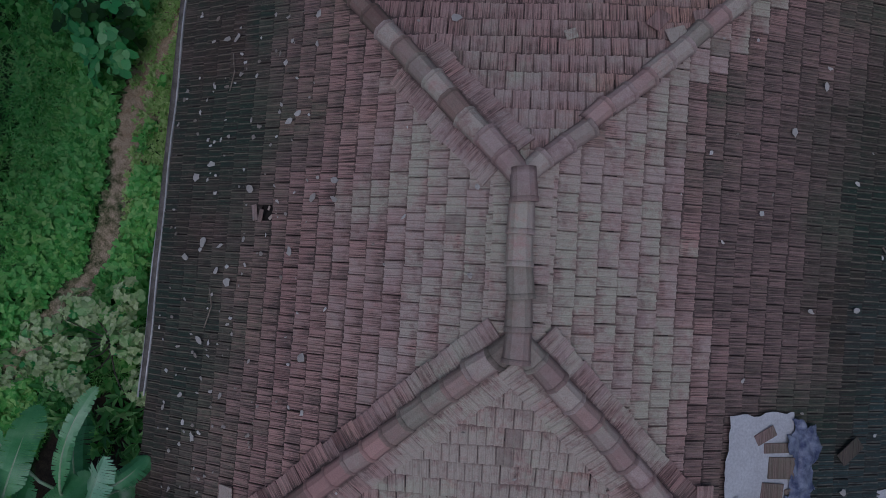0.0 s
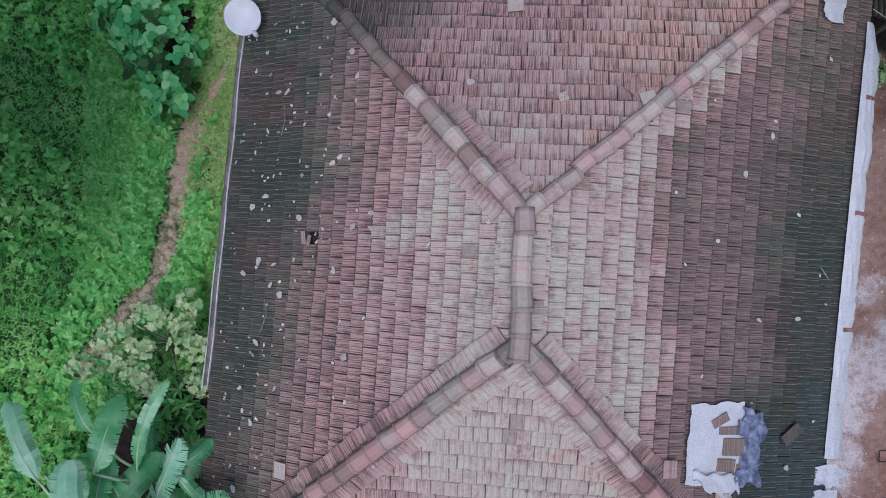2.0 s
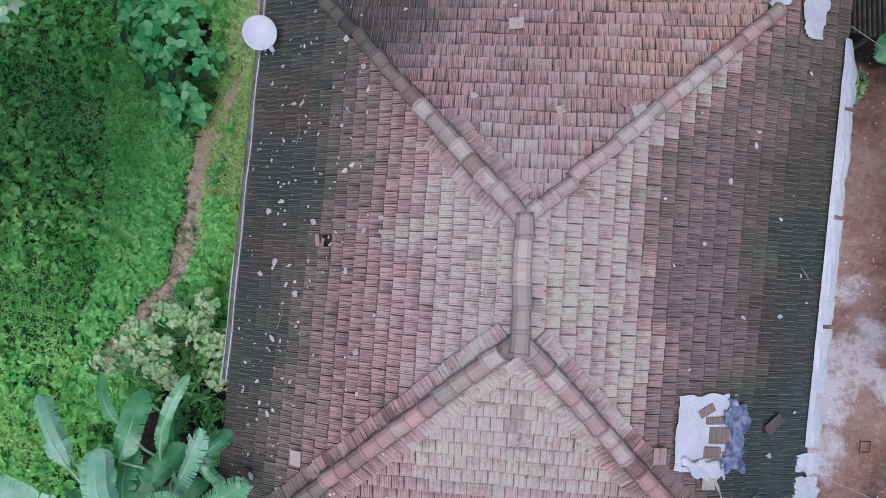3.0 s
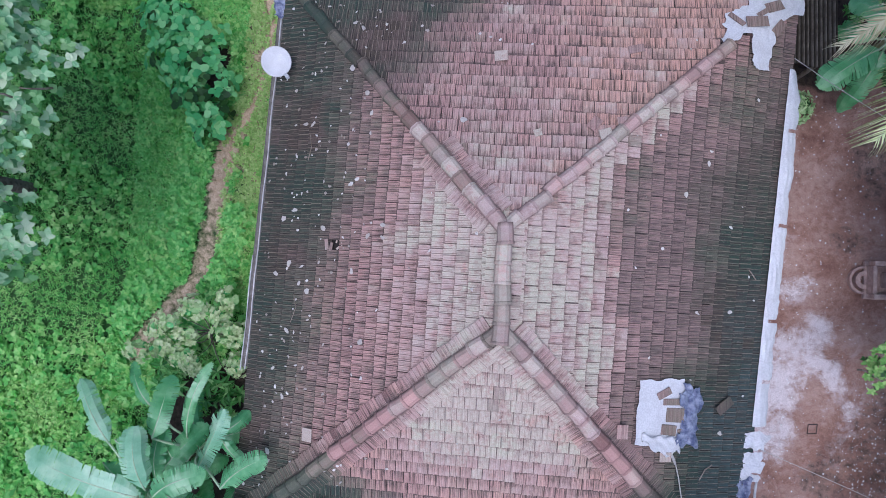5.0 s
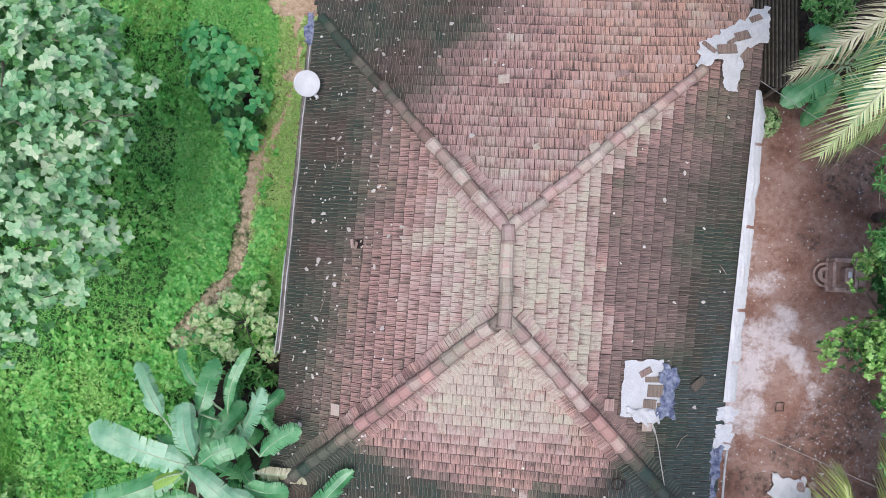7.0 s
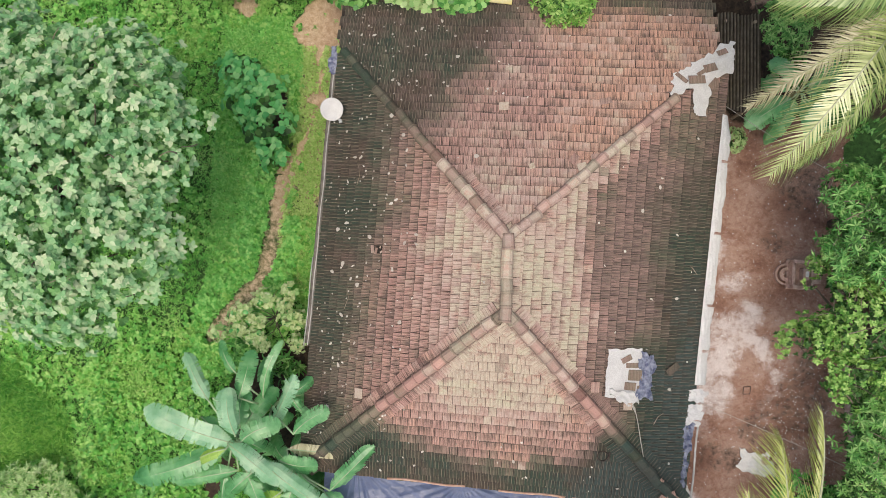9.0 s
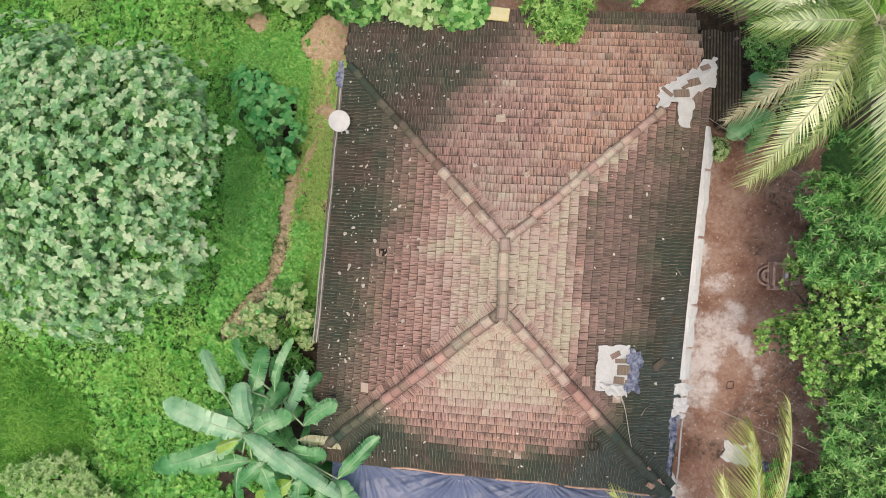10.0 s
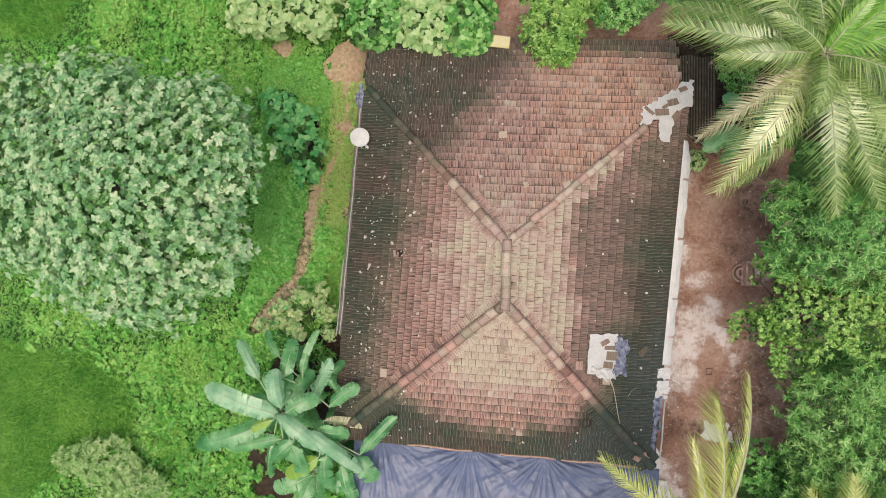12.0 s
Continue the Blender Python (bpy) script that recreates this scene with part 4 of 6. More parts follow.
def foliage_thing(name, foot, lobes, shape, n, per, length, width, tilt, material, label, category, seed,
                  trunk_r=0.06, inner=0, inner_mat=None, stems=6, group="", low=-0.15, depth=0.25, bloom=None, clump=0.0):
    r = np.random.default_rng(seed)
    root = thing(name, foot, label, category, group)
    wood = []
    fork = Vector((foot[0], foot[1], foot[2] + max(0.15, 0.45 * (lobes[0][2] - foot[2]))))
    wood.append(limb((foot[0], foot[1], foot[2] - 0.15), fork, trunk_r, trunk_r * 0.75, 0.05, r))
    for i in range(stems):
        l = lobes[i % len(lobes)]
        tip = Vector(l[:3]) + Vector(r.normal(0, 0.4, 3)) * Vector(l[3:6]).length * 0.5
        wood.append(limb(fork, tip, trunk_r * 0.6, trunk_r * 0.15, 0.25, r))
    under(part("trunk", joined(wood), BARK, None, "", True), root)
    if trunk_r > 0.12:
        tips, ways = lobes_points(lobes, 150, r, -0.1, 0.12)
        twigs = [limb(Vector(q) - Vector(w) * r.uniform(.4, .9) + Vector(r.normal(0, .25, 3)), Vector(q), 0.02, 0.008, 0.1, r) for q, w in zip(tips, ways)]
        under(part("twigs", joined(twigs), TWIG, None, "pale thin twigs", True), root)["kind"] = "stuff"
    p, o = lobes_points(lobes, n, r, low, depth, clump)
    under(part("crown", leaf_mesh("crown", shape, *rosettes(p, o, per, length, width, tilt, r), material)), root)
    # inner layer: crown shade painted as darker leaves
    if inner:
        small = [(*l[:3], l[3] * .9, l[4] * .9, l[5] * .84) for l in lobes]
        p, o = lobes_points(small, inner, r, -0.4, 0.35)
        under(part("inner_foliage", leaf_mesh("inner_foliage", shape, *rosettes(p, o, 5, length * .9, width, tilt, r), inner_mat), None, None, "inner crown leaves, coloured darker to stand for shade"), root)
    if bloom:
        mat, count, size = bloom
        p, o = lobes_points(lobes, count, r, 0.1, 0.02)
        under(part("blossom", leaf_mesh("blossom", KITE, *rosettes(p + o * 0.05, o, 7, size, size * .7, 0.35, r), mat), None, None, "clusters of pale blossom"), root)
    return root


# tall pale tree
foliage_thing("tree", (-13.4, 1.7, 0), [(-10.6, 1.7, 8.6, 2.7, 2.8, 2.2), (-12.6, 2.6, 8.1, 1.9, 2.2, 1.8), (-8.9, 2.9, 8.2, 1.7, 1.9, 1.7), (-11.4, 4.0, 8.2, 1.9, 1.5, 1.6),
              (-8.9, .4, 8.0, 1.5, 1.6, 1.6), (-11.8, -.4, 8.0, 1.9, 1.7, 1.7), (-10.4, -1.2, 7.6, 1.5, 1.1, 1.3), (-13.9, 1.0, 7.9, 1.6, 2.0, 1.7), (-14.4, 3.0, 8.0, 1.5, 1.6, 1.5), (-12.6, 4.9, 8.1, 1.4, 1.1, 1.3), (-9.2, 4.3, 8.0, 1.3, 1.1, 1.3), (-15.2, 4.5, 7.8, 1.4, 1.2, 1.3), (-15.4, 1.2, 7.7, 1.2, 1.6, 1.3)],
              OVAL, 5000, 6, 0.16, 0.105, 0.2, PALE_LEAF, "tall tree with pale green leaf rosettes", "tree", 21, 0.2, 3800, TREE_INNER_SHADE, 14, depth=0.2, clump=2.7)

# dark broad-leaved plants
foliage_thing("shrub", (-8.7, 5.5, 0), [(-8.8, 5.6, .9, 1.1, 1.0, .6), (-8.2, 4.6, .9, .9, 1.0, .6), (-9.4, 6.4, .8, .8, .7, .5), (-8.0, 3.7, .6, .6, .7, .4)],
              HEART, 190, 4, 0.25, 0.19, 0.12, SHRUB_LEAF, "dark green broad-leaved shrub among weeds", "shrub", 22, 0.03, 60, INNER_SHADE_LEAF, depth=0.6)
# flowering shrub by the eave
r_shrub = np.random.default_rng(5)
CLUSTERS = [(-7.93, -1.27), (-7.09, -0.96), (-7.23, -1.45), (-7.03, -1.82), (-6.8, -1.92), (-8.53, -1.64), (-8.92, -1.82), (-8.22, -2.0), (-9.34, -2.45), (-8.18, -2.54), (-7.88, -2.69), (-6.75, -2.67), (-8.71, -2.31)]
foliage_thing("flowering_shrub", (-7.7, -1.9, 0), [(x, y, r_shrub.uniform(.95, 1.3), r_shrub.uniform(.22, .34), r_shrub.uniform(.22, .32), .2) for x, y in CLUSTERS],
              HEART, 170, 5, 0.13, 0.13, 0.2, LIME_LEAF, "flowering shrub with pale blossom beside the house", "shrub", 23, 0.03, 60, SHRUB_LEAF, 13, bloom=(FLOWER, 230, 0.12), depth=0.3)
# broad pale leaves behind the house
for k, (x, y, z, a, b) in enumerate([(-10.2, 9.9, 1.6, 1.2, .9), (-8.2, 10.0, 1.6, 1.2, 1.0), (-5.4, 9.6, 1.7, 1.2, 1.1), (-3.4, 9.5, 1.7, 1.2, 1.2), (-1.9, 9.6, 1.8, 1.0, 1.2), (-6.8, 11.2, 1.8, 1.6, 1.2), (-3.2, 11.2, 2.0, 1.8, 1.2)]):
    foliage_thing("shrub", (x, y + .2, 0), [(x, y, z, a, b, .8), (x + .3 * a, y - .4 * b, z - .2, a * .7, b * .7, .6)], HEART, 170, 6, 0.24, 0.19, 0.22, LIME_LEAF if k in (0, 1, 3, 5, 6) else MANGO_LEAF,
                  "broad pale-leaved shrub leaning over the tiled eave", "shrub", 30 + k, 0.04, 70, INNER_SHADE_LEAF, group="shrubs behind the house")
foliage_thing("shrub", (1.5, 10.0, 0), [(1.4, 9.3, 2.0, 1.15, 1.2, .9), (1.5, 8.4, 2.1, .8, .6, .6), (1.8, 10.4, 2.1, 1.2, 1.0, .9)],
              KITE, 620, 8, 0.2, 0.075, 0.3, CASHEW_LEAF, "dense narrow-leaved shrub overhanging the tiled eave", "shrub", 41, 0.05, 200, INNER_SHADE_LEAF, group="shrubs behind the house")
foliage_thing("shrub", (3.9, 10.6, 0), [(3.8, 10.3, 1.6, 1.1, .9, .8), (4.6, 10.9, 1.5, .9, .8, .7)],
              KITE, 380, 8, 0.18, 0.07, 0.3, MANGO_LEAF, "dark narrow-leaved shrub on red soil", "shrub", 42, 0.05, 120, INNER_SHADE_LEAF, group="shrubs behind the house")
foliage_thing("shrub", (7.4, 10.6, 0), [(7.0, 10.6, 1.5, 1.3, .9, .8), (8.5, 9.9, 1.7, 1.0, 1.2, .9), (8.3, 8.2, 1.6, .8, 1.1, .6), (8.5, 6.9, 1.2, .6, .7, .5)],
              KITE, 640, 10, 0.17, 0.055, 0.25, MANGO_LEAF, "dark shrub behind the corrugated lean-to", "shrub", 43, 0.05, 120, INNER_SHADE_LEAF)
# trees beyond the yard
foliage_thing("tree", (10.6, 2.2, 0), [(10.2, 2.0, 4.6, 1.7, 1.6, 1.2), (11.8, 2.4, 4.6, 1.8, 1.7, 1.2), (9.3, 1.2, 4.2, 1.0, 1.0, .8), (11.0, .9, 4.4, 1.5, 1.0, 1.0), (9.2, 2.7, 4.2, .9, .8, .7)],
              KITE, 2000, 10, 0.2, 0.046, 0.15, MANGO_LEAF, "dense mango tree beside the yard", "tree", 51, 0.16, 900, INNER_SHADE_LEAF, 10, "trees beside the yard", depth=0.45, clump=1.6)
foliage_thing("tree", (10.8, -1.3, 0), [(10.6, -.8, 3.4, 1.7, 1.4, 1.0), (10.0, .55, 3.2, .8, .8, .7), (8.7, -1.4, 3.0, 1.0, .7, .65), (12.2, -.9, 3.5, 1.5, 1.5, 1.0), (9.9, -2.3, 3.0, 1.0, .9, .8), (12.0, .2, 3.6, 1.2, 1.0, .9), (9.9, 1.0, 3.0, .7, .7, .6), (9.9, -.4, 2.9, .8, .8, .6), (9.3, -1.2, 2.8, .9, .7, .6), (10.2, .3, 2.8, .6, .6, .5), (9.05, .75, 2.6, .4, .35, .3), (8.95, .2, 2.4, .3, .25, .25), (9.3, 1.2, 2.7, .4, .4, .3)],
              OVAL, 3300, 7, 0.115, 0.066, 0.3, CASHEW_LEAF, "cashew tree with rounded bright green leaves", "tree", 52, 0.13, 800, INNER_SHADE_LEAF, 12, "trees beside the yard", depth=0.6, clump=1.15)
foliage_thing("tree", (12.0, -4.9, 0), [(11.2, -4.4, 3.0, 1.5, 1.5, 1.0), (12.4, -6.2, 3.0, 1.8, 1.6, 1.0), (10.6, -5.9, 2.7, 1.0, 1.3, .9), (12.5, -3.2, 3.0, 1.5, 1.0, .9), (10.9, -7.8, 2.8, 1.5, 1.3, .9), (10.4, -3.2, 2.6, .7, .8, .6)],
              KITE, 2000, 10, 0.21, 0.05, 0.15, MANGO_PALE, "leafy tree at the end of the yard", "tree", 53, 0.14, 900, INNER_SHADE_LEAF, 10, "trees beside the yard", depth=0.5, clump=1.6)
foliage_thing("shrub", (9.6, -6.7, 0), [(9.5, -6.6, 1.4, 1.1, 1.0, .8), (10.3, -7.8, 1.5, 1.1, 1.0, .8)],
              KITE, 330, 8, 0.16, 0.06, 0.3, DARK_LEAF, "low dark green shrub beside the yard", "shrub", 54, 0.05, 150, INNER_SHADE_LEAF)
foliage_thing("shrub", (-15.7, -8.4, 0), [(-15.6, -8.3, .8, 1.5, 1.0, .5), (-14.4, -9.3, .8, 1.4, .9, .5), (-17.0, -8.4, .7, .9, .6, .4)],
              KITE, 520, 9, 0.2, 0.05, 0.5, LIME_LEAF, "pale feathery shrub beside the lawn", "shrub", 55, 0.04, 200, WEED)
foliage_thing("shrub", (7.2, 4.75, 0), [(7.2, 4.75, .4, .35, .42, .3)], KITE, 60, 6, 0.14, 0.07, 0.4, LIME_LEAF, "small pale shrub at the yard corner", "shrub", 56, 0.02, 20, INNER_SHADE_LEAF, 3)

for k, (x, y, q) in enumerate([(-7.6, -3.3, .45), (-7.0, -3.9, .4), (-8.8, -3.3, .5), (-6.3, -5.4, .5)]):
    foliage_thing("undergrowth", (x, y, 0), [(x, y, .35, q, q, .3)], OVAL, 14, 7, 0.34, 0.1, 0.3, MANGO_LEAF, "low dark plant on shade-dark mould under bananas", "undergrowth", 90 + k, 0.02, 0, None, 3, "plants under the bananas")


def banana_leaf(base, tip, rise, width, r, torn=0.5, seg=44):
    """Blade strips on either side of a midrib that arches from base to tip."""
    base, tip = Vector(base), Vector(tip)
    run = tip - base
    mid = (base + tip) / 2 + Vector((0, 0, rise)) + Vector((-run.y, run.x, 0)) * r.normal(0, 0.13)
    path = [base * (1 - t) ** 2 + mid * 2 * t * (1 - t) + tip * t * t for t in np.linspace(0, 1, seg + 1)]
    vs, fs, rib = [], [], []
    first = int(seg * 0.04)
    twist = r.normal(0, 0.22)
    fold = r.uniform(-0.1, 0.5)
    drop = [0.0, 0.0]
    for i in range(first, seg):
        d = (path[i + 1] - path[i]).normalized()
        side = d.cross(Vector((0, 0, 1))).normalized()
        side = (side + Vector((0, 0, 1)) * twist).normalized()
        up = side.cross(d)
        t = (i - first) / (seg - first)
        prof = lambda q: min(1.0, max(q, 0.0) / 0.2) ** 0.7 * max(0.0, 1 - max(0.0, (q - 0.76) / 0.25) ** 2.0) ** 0.6
        w0, w1 = width * prof(t + 0.02), width * prof(t + 1 / (seg - first) - 0.005)
        for k, s in enumerate((-1, 1)):
            if r.random() < torn * 0.22:
                drop[k] = r.uniform(-0.15, 0.4)
            fall = fold + drop[k] + r.normal(0, 0.03)
            lag = 0.22
            quad = []
            for p, w in ((path[i], w0), (path[i + 1], w1)):
                for f in (0.0, 0.5, 1.0):
                    o = p + s * side * (w * f) * math.cos(fall * f) - up * (w * f * math.sin(fall * f)) + d * (w * f * lag) * (0.5 + 0.5 * t) + up * 0.02 * (1 - f)
                    quad.append(tuple(o))
            gap = r.uniform(0.25, 0.9) if r.random() < torn * 0.34 else r.uniform(-0.02, 0.12)
            quad[5] = tuple(Vector(quad[5]).lerp(Vector(quad[2]), gap))
            n = len(vs)
            vs += quad
            fs += [(n, n + 1, n + 4, n + 3), (n + 1, n + 2, n + 5, n + 4)]
    rib = tube([tuple(p + Vector((0, 0, 0.012))) for p in path[::2]], [0.024 * (1 - 0.8 * i / (seg / 2)) for i in range(len(path[::2]))], 6)
    return (vs, fs), rib


def banana_plant(foot, height, leaves, label, seed, skirt=4):
    """leaves: base, tip (x, y, z each), rise, half width, tone; skirt: short hanging leaves low on the stalk."""
    r = np.random.default_rng(seed)
    root = thing("banana_plant", foot, label, "banana plant", "banana clump")
    top = Vector((foot[0], foot[1], height))
    under(part("stalk", tube([(foot[0], foot[1], -0.1), (foot[0], foot[1], height * .6), tuple(top)], [0.13, 0.11, 0.07], 10), STALK, None, "", True), root)
    low = []
    for k in range(skirt):
        w, q, dz = 0.5 + k * 6.28 / skirt + r.normal(0, .3), r.uniform(1.1, 1.7), r.uniform(-1.3, -0.7)
        c, d = math.cos(w), math.sin(w)
        low.append((foot[0] + .2 * c, foot[1] + .2 * d, height - 0.1, foot[0] + q * c, foot[1] + q * d, height + dz, 0.5, 0.26, "dull"))
    tones = {"": BANANA_LEAF, "pale": BANANA_SHEEN, "young": BANANA_YOUNG, "dull": BANANA_LEAF, "dry": DRY_PALM}
    words = {"young": "young yellow-green leaf", "dry": "dried straw-coloured leaf"}
    for bx, by, bz, x, y, z, rise, width, tone in leaves + low:
        base = Vector((bx, by, bz))
        blade, rib = banana_leaf(base, (x, y, z), rise, width * 1.1, r, 0.15 if tone == "young" else 0.9)
        leaf = under(part("leaf", blade, tones[tone], None, words.get(tone, "")), root)
        stem = tube([tuple(top - Vector((0, 0, 0.15))), tuple(top.lerp(base, 0.5) + Vector((0, 0, 0.12))), tuple(base)], [0.035, 0.03, 0.025], 6)
        rib_ob = part("midrib", joined([rib, stem]), MIDRIB, None, "", True)
        rib_ob.parent = leaf
    return root


banana_plant((-8.0, -5.4, 0), 2.7, [
    (-7.82, -5.52, 3.20, -10.59, -4.60, 3.50, 0.5, 0.34, "pale"), (-8.06, -5.65, 3.20, -10.83, -6.73, 3.40, 0.5, 0.31, ""), (-7.79, -6.40, 2.90, -9.93, -6.92, 2.80, 0.5, 0.26, ""), (-8.03, -5.64, 3.40, -9.23, -6.32, 3.30, 0.2, 0.2, "young"),
    (-7.76, -5.23, 3.40, -8.06, -3.81, 3.50, 0.4, 0.32, "pale"), (-8.57, -4.21, 3.60, -9.49, -2.87, 3.40, 0.3, 0.25, "pale"), (-8.49, -4.14, 3.50, -7.73, -4.47, 3.40, 0.2, 0.24, ""), (-7.59, -5.41, 3.40, -6.47, -4.86, 3.20, 0.3, 0.28, "dull"),
    (-7.96, -5.46, 3.50, -6.34, -6.56, 3.50, 0.4, 0.28, "pale"), (-7.34, -6.42, 3.00, -8.23, -7.31, 2.70, 0.3, 0.27, ""), (-8.17, -6.37, 2.80, -8.35, -8.02, 2.30, 0.5, 0.2, ""), (-7.41, -6.58, 3.00, -7.01, -7.81, 2.60, 0.4, 0.26, ""),
    (-7.86, -5.23, 2.70, -7.84, -3.94, 2.50, 0.3, 0.26, "dull"), (-9.03, -4.84, 3.00, -7.94, -5.55, 3.10, 0.3, 0.24, "")], "banana plant with long torn arching leaves", 61, 8)
banana_plant((-7.2, -4.6, 0), 2.0, [
    (-7.89, -4.19, 3.00, -7.75, -2.79, 2.55, 0.4, 0.25, ""), (-8.12, -3.51, 2.70, -8.81, -2.56, 2.35, 0.2, 0.14, ""), (-7.35, -4.26, 2.35, -6.82, -2.44, 2.40, 0.3, 0.13, ""), (-7.03, -5.03, 2.40, -6.18, -3.36, 3.10, 0.3, 0.26, "pale"),
    (-6.19, -3.89, 2.90, -5.80, -3.49, 2.50, 0.1, 0.17, ""), (-6.26, -4.10, 2.90, -5.83, -4.64, 2.70, 0.1, 0.17, ""), (-6.01, -5.06, 3.40, -4.93, -4.24, 3.60, 0.2, 0.24, ""), (-7.52, -4.91, 2.50, -8.11, -4.22, 2.40, 0.3, 0.22, "dull"),
    (-7.33, -4.86, 2.30, -7.38, -4.33, 2.00, 0.3, 0.2, "dull")], "younger banana plant beside the tiled roof", 62, 4)
banana_plant((-6.3, -6.3, 0), 2.4, [
    (-6.95, -5.86, 3.50, -4.80, -7.38, 3.00, 0.5, 0.3, "pale"), (-6.50, -5.93, 3.10, -5.35, -6.07, 2.90, 0.3, 0.27, ""), (-6.36, -5.67, 2.80, -4.47, -5.76, 2.60, 0.3, 0.18, "dry"), (-4.94, -6.79, 2.90, -3.60, -5.28, 3.20, 0.3, 0.25, ""),
    (-6.48, -7.01, 2.70, -7.72, -7.86, 2.50, 0.3, 0.25, "young"), (-6.18, -6.93, 2.60, -6.08, -8.29, 2.20, 0.4, 0.3, ""), (-5.15, -6.90, 2.70, -4.41, -7.84, 2.40, 0.5, 0.33, ""), (-5.63, -7.18, 2.70, -5.18, -8.83, 2.10, 0.6, 0.33, ""),
    (-6.21, -6.28, 2.60, -5.27, -5.58, 2.50, 0.2, 0.24, "dull")], "banana plant with broad leaves over the tarpaulin", 63, 8)
banana_plant((-6.9, -7.9, 0), 1.5, [(-6.95, -8.0, 1.6, -8.4, -8.6, 1.7, .5, .3, ""), (-6.9, -8.1, 1.6, -7.3, -9.6, 1.7, .5, .3, ""), (-6.7, -7.9, 1.6, -5.4, -8.3, 1.8, .5, .3, ""), (-6.8, -7.7, 1.6, -8.3, -7.2, 1.6, .5, .3, "")], "low banana sucker with broad leaves", 66, 3)
banana_plant((8.6, 6.0, 0), 1.9, [(8.4, 5.8, 1.9, 7.05, 4.85, 1.95, .6, .33, ""), (8.7, 5.8, 1.9, 9.15, 4.44, 1.7, .5, .27, ""), (8.8, 5.8, 1.9, 9.6, 4.9, 1.8, .5, .27, ""), (8.5, 6.2, 1.9, 7.7, 6.9, 1.9, .5, .24, ""), (8.8, 6.2, 1.9, 9.8, 7.0, 1.8, .5, .3, "")], "small banana plant under the coconut palm", 64, 3)


def frond(length, droop, spread, r, bend=0.0, n=92):
    """A palm frond along +x: rachis tube and leaflets, as two pieces; a strongly bent one is blown to one side."""
    def spine(t):
        return np.array([length * (t - 0.12 * droop * t * t), bend * length * t ** 3, length * (0.18 * t - (0.18 + droop) * t * t)])
    ts = np.linspace(0, 1, 14)
    stem = tube([tuple(spine(t)) for t in ts], [(0.075 if spread < 0.15 else 0.03) * (1 - t) + 0.004 for t in ts], 6)
    vs, fs = [], []
    sag = r.uniform(.1, .75, 2)
    for i in range(n):
        for s in (-1, 1):
            t = min(0.07 + 0.93 * (i + 0.5 * r.random()) / n, 1.0)
            p = spine(t)
            tan = spine(t + 0.02) - spine(t - 0.02)
            tan /= np.linalg.norm(tan)
            ln = length * spread * (1.25 if spread > 0.15 else 1.5) * (0.45 + 0.55 * math.sin(math.pi * min(1, 0.15 + 0.75 * t))) * (1.0 if t < .88 else 1 - 3.6 * (t - .88))
            sweep = (0.85 if spread < 0.15 else 0.32) + (0.35 if spread < 0.15 else 0.6) * t + r.normal(0, .07) + 0.06 * math.sin(14 * t + 5 * s)
            across = 0.35 if s < 0 and bend > 0.1 else s
            d = np.array([-across * tan[1], across * tan[0], 0.0]) * math.cos(sweep) + tan * math.sin(sweep)
            l = ln * r.uniform(.85, 1.06)
            w = (0.022 if spread > 0.15 else 0.022) + 0.008 * r.random()
            hang = sag[(s + 1) // 2] + r.normal(0, .12)
            pts = [(0.0, 0.0), (0.42, 0.04 - .14 * hang), (0.74, -0.06 - .5 * hang), (0.94, -0.2 - .95 * hang)]
            n0 = len(vs)
            for q, dz in pts:
                c = p + d * l * q * (1 - .12 * hang * q) + np.array([0, 0, dz * l])
                wd = w * (1 - q * .88)
                vs += [tuple(c - tan * wd), tuple(c + tan * wd)]
            fs += [(n0 + 2 * k, n0 + 2 * k + 1, n0 + 2 * k + 3, n0 + 2 * k + 2) for k in range(3)]
    return stem, (vs, fs)


def palm(foot, height, fronds, label, seed, lean=(0, 0), nuts=5):
    """fronds: heading in degrees, length, droop, pitch upwards, length of the leaflets, sideways bend, material."""
    r = np.random.default_rng(seed)
    root = thing("coconut_palm", foot, label, "palm tree")
    crown = (foot[0] + lean[0], foot[1] + lean[1], height)
    pts = [(foot[0] + lean[0] * t * t, foot[1] + lean[1] * t * t, -0.1 + (height + 0.1) * t) for t in np.linspace(0, 1, 18)]
    under(part("trunk", tube(pts, [0.19 - 0.07 * t + 0.012 * (i % 2) for i, t in enumerate(np.linspace(0, 1, 18))], 10), BARK, None, "", True), root)
    for head, length, droop, pitch, spread, bend, mat in fronds:
        m = pose(*crown, 0, 0, head) @ pose(0.05, 0, 0, r.normal(0, 17), -pitch, 0)
        stem, leaflets = frond(length, droop, spread, r, bend)
        f = part("frond", leaflets, mat, None, "dry straw-coloured frond" if mat == DRY_PALM else "")
        f.matrix_basis = m
        f.parent = root
        f.matrix_parent_inverse = root.matrix_basis.inverted()
        part("rachis", stem, RACHIS, f, "", True)
    for k in range(nuts):
        w = k * 1.3
        nut = bmesh.new()
        bmesh.ops.create_icosphere(nut, subdivisions=2, radius=0.11)
        for v in nut.verts:
            v.co.z *= 1.2
        o = part("coconut", nut, PALM_LEAF, None, "", True)
        o.location = (crown[0] + 0.24 * math.cos(w), crown[1] + 0.24 * math.sin(w), crown[2] - 0.2)
        under(o, root)
    return root


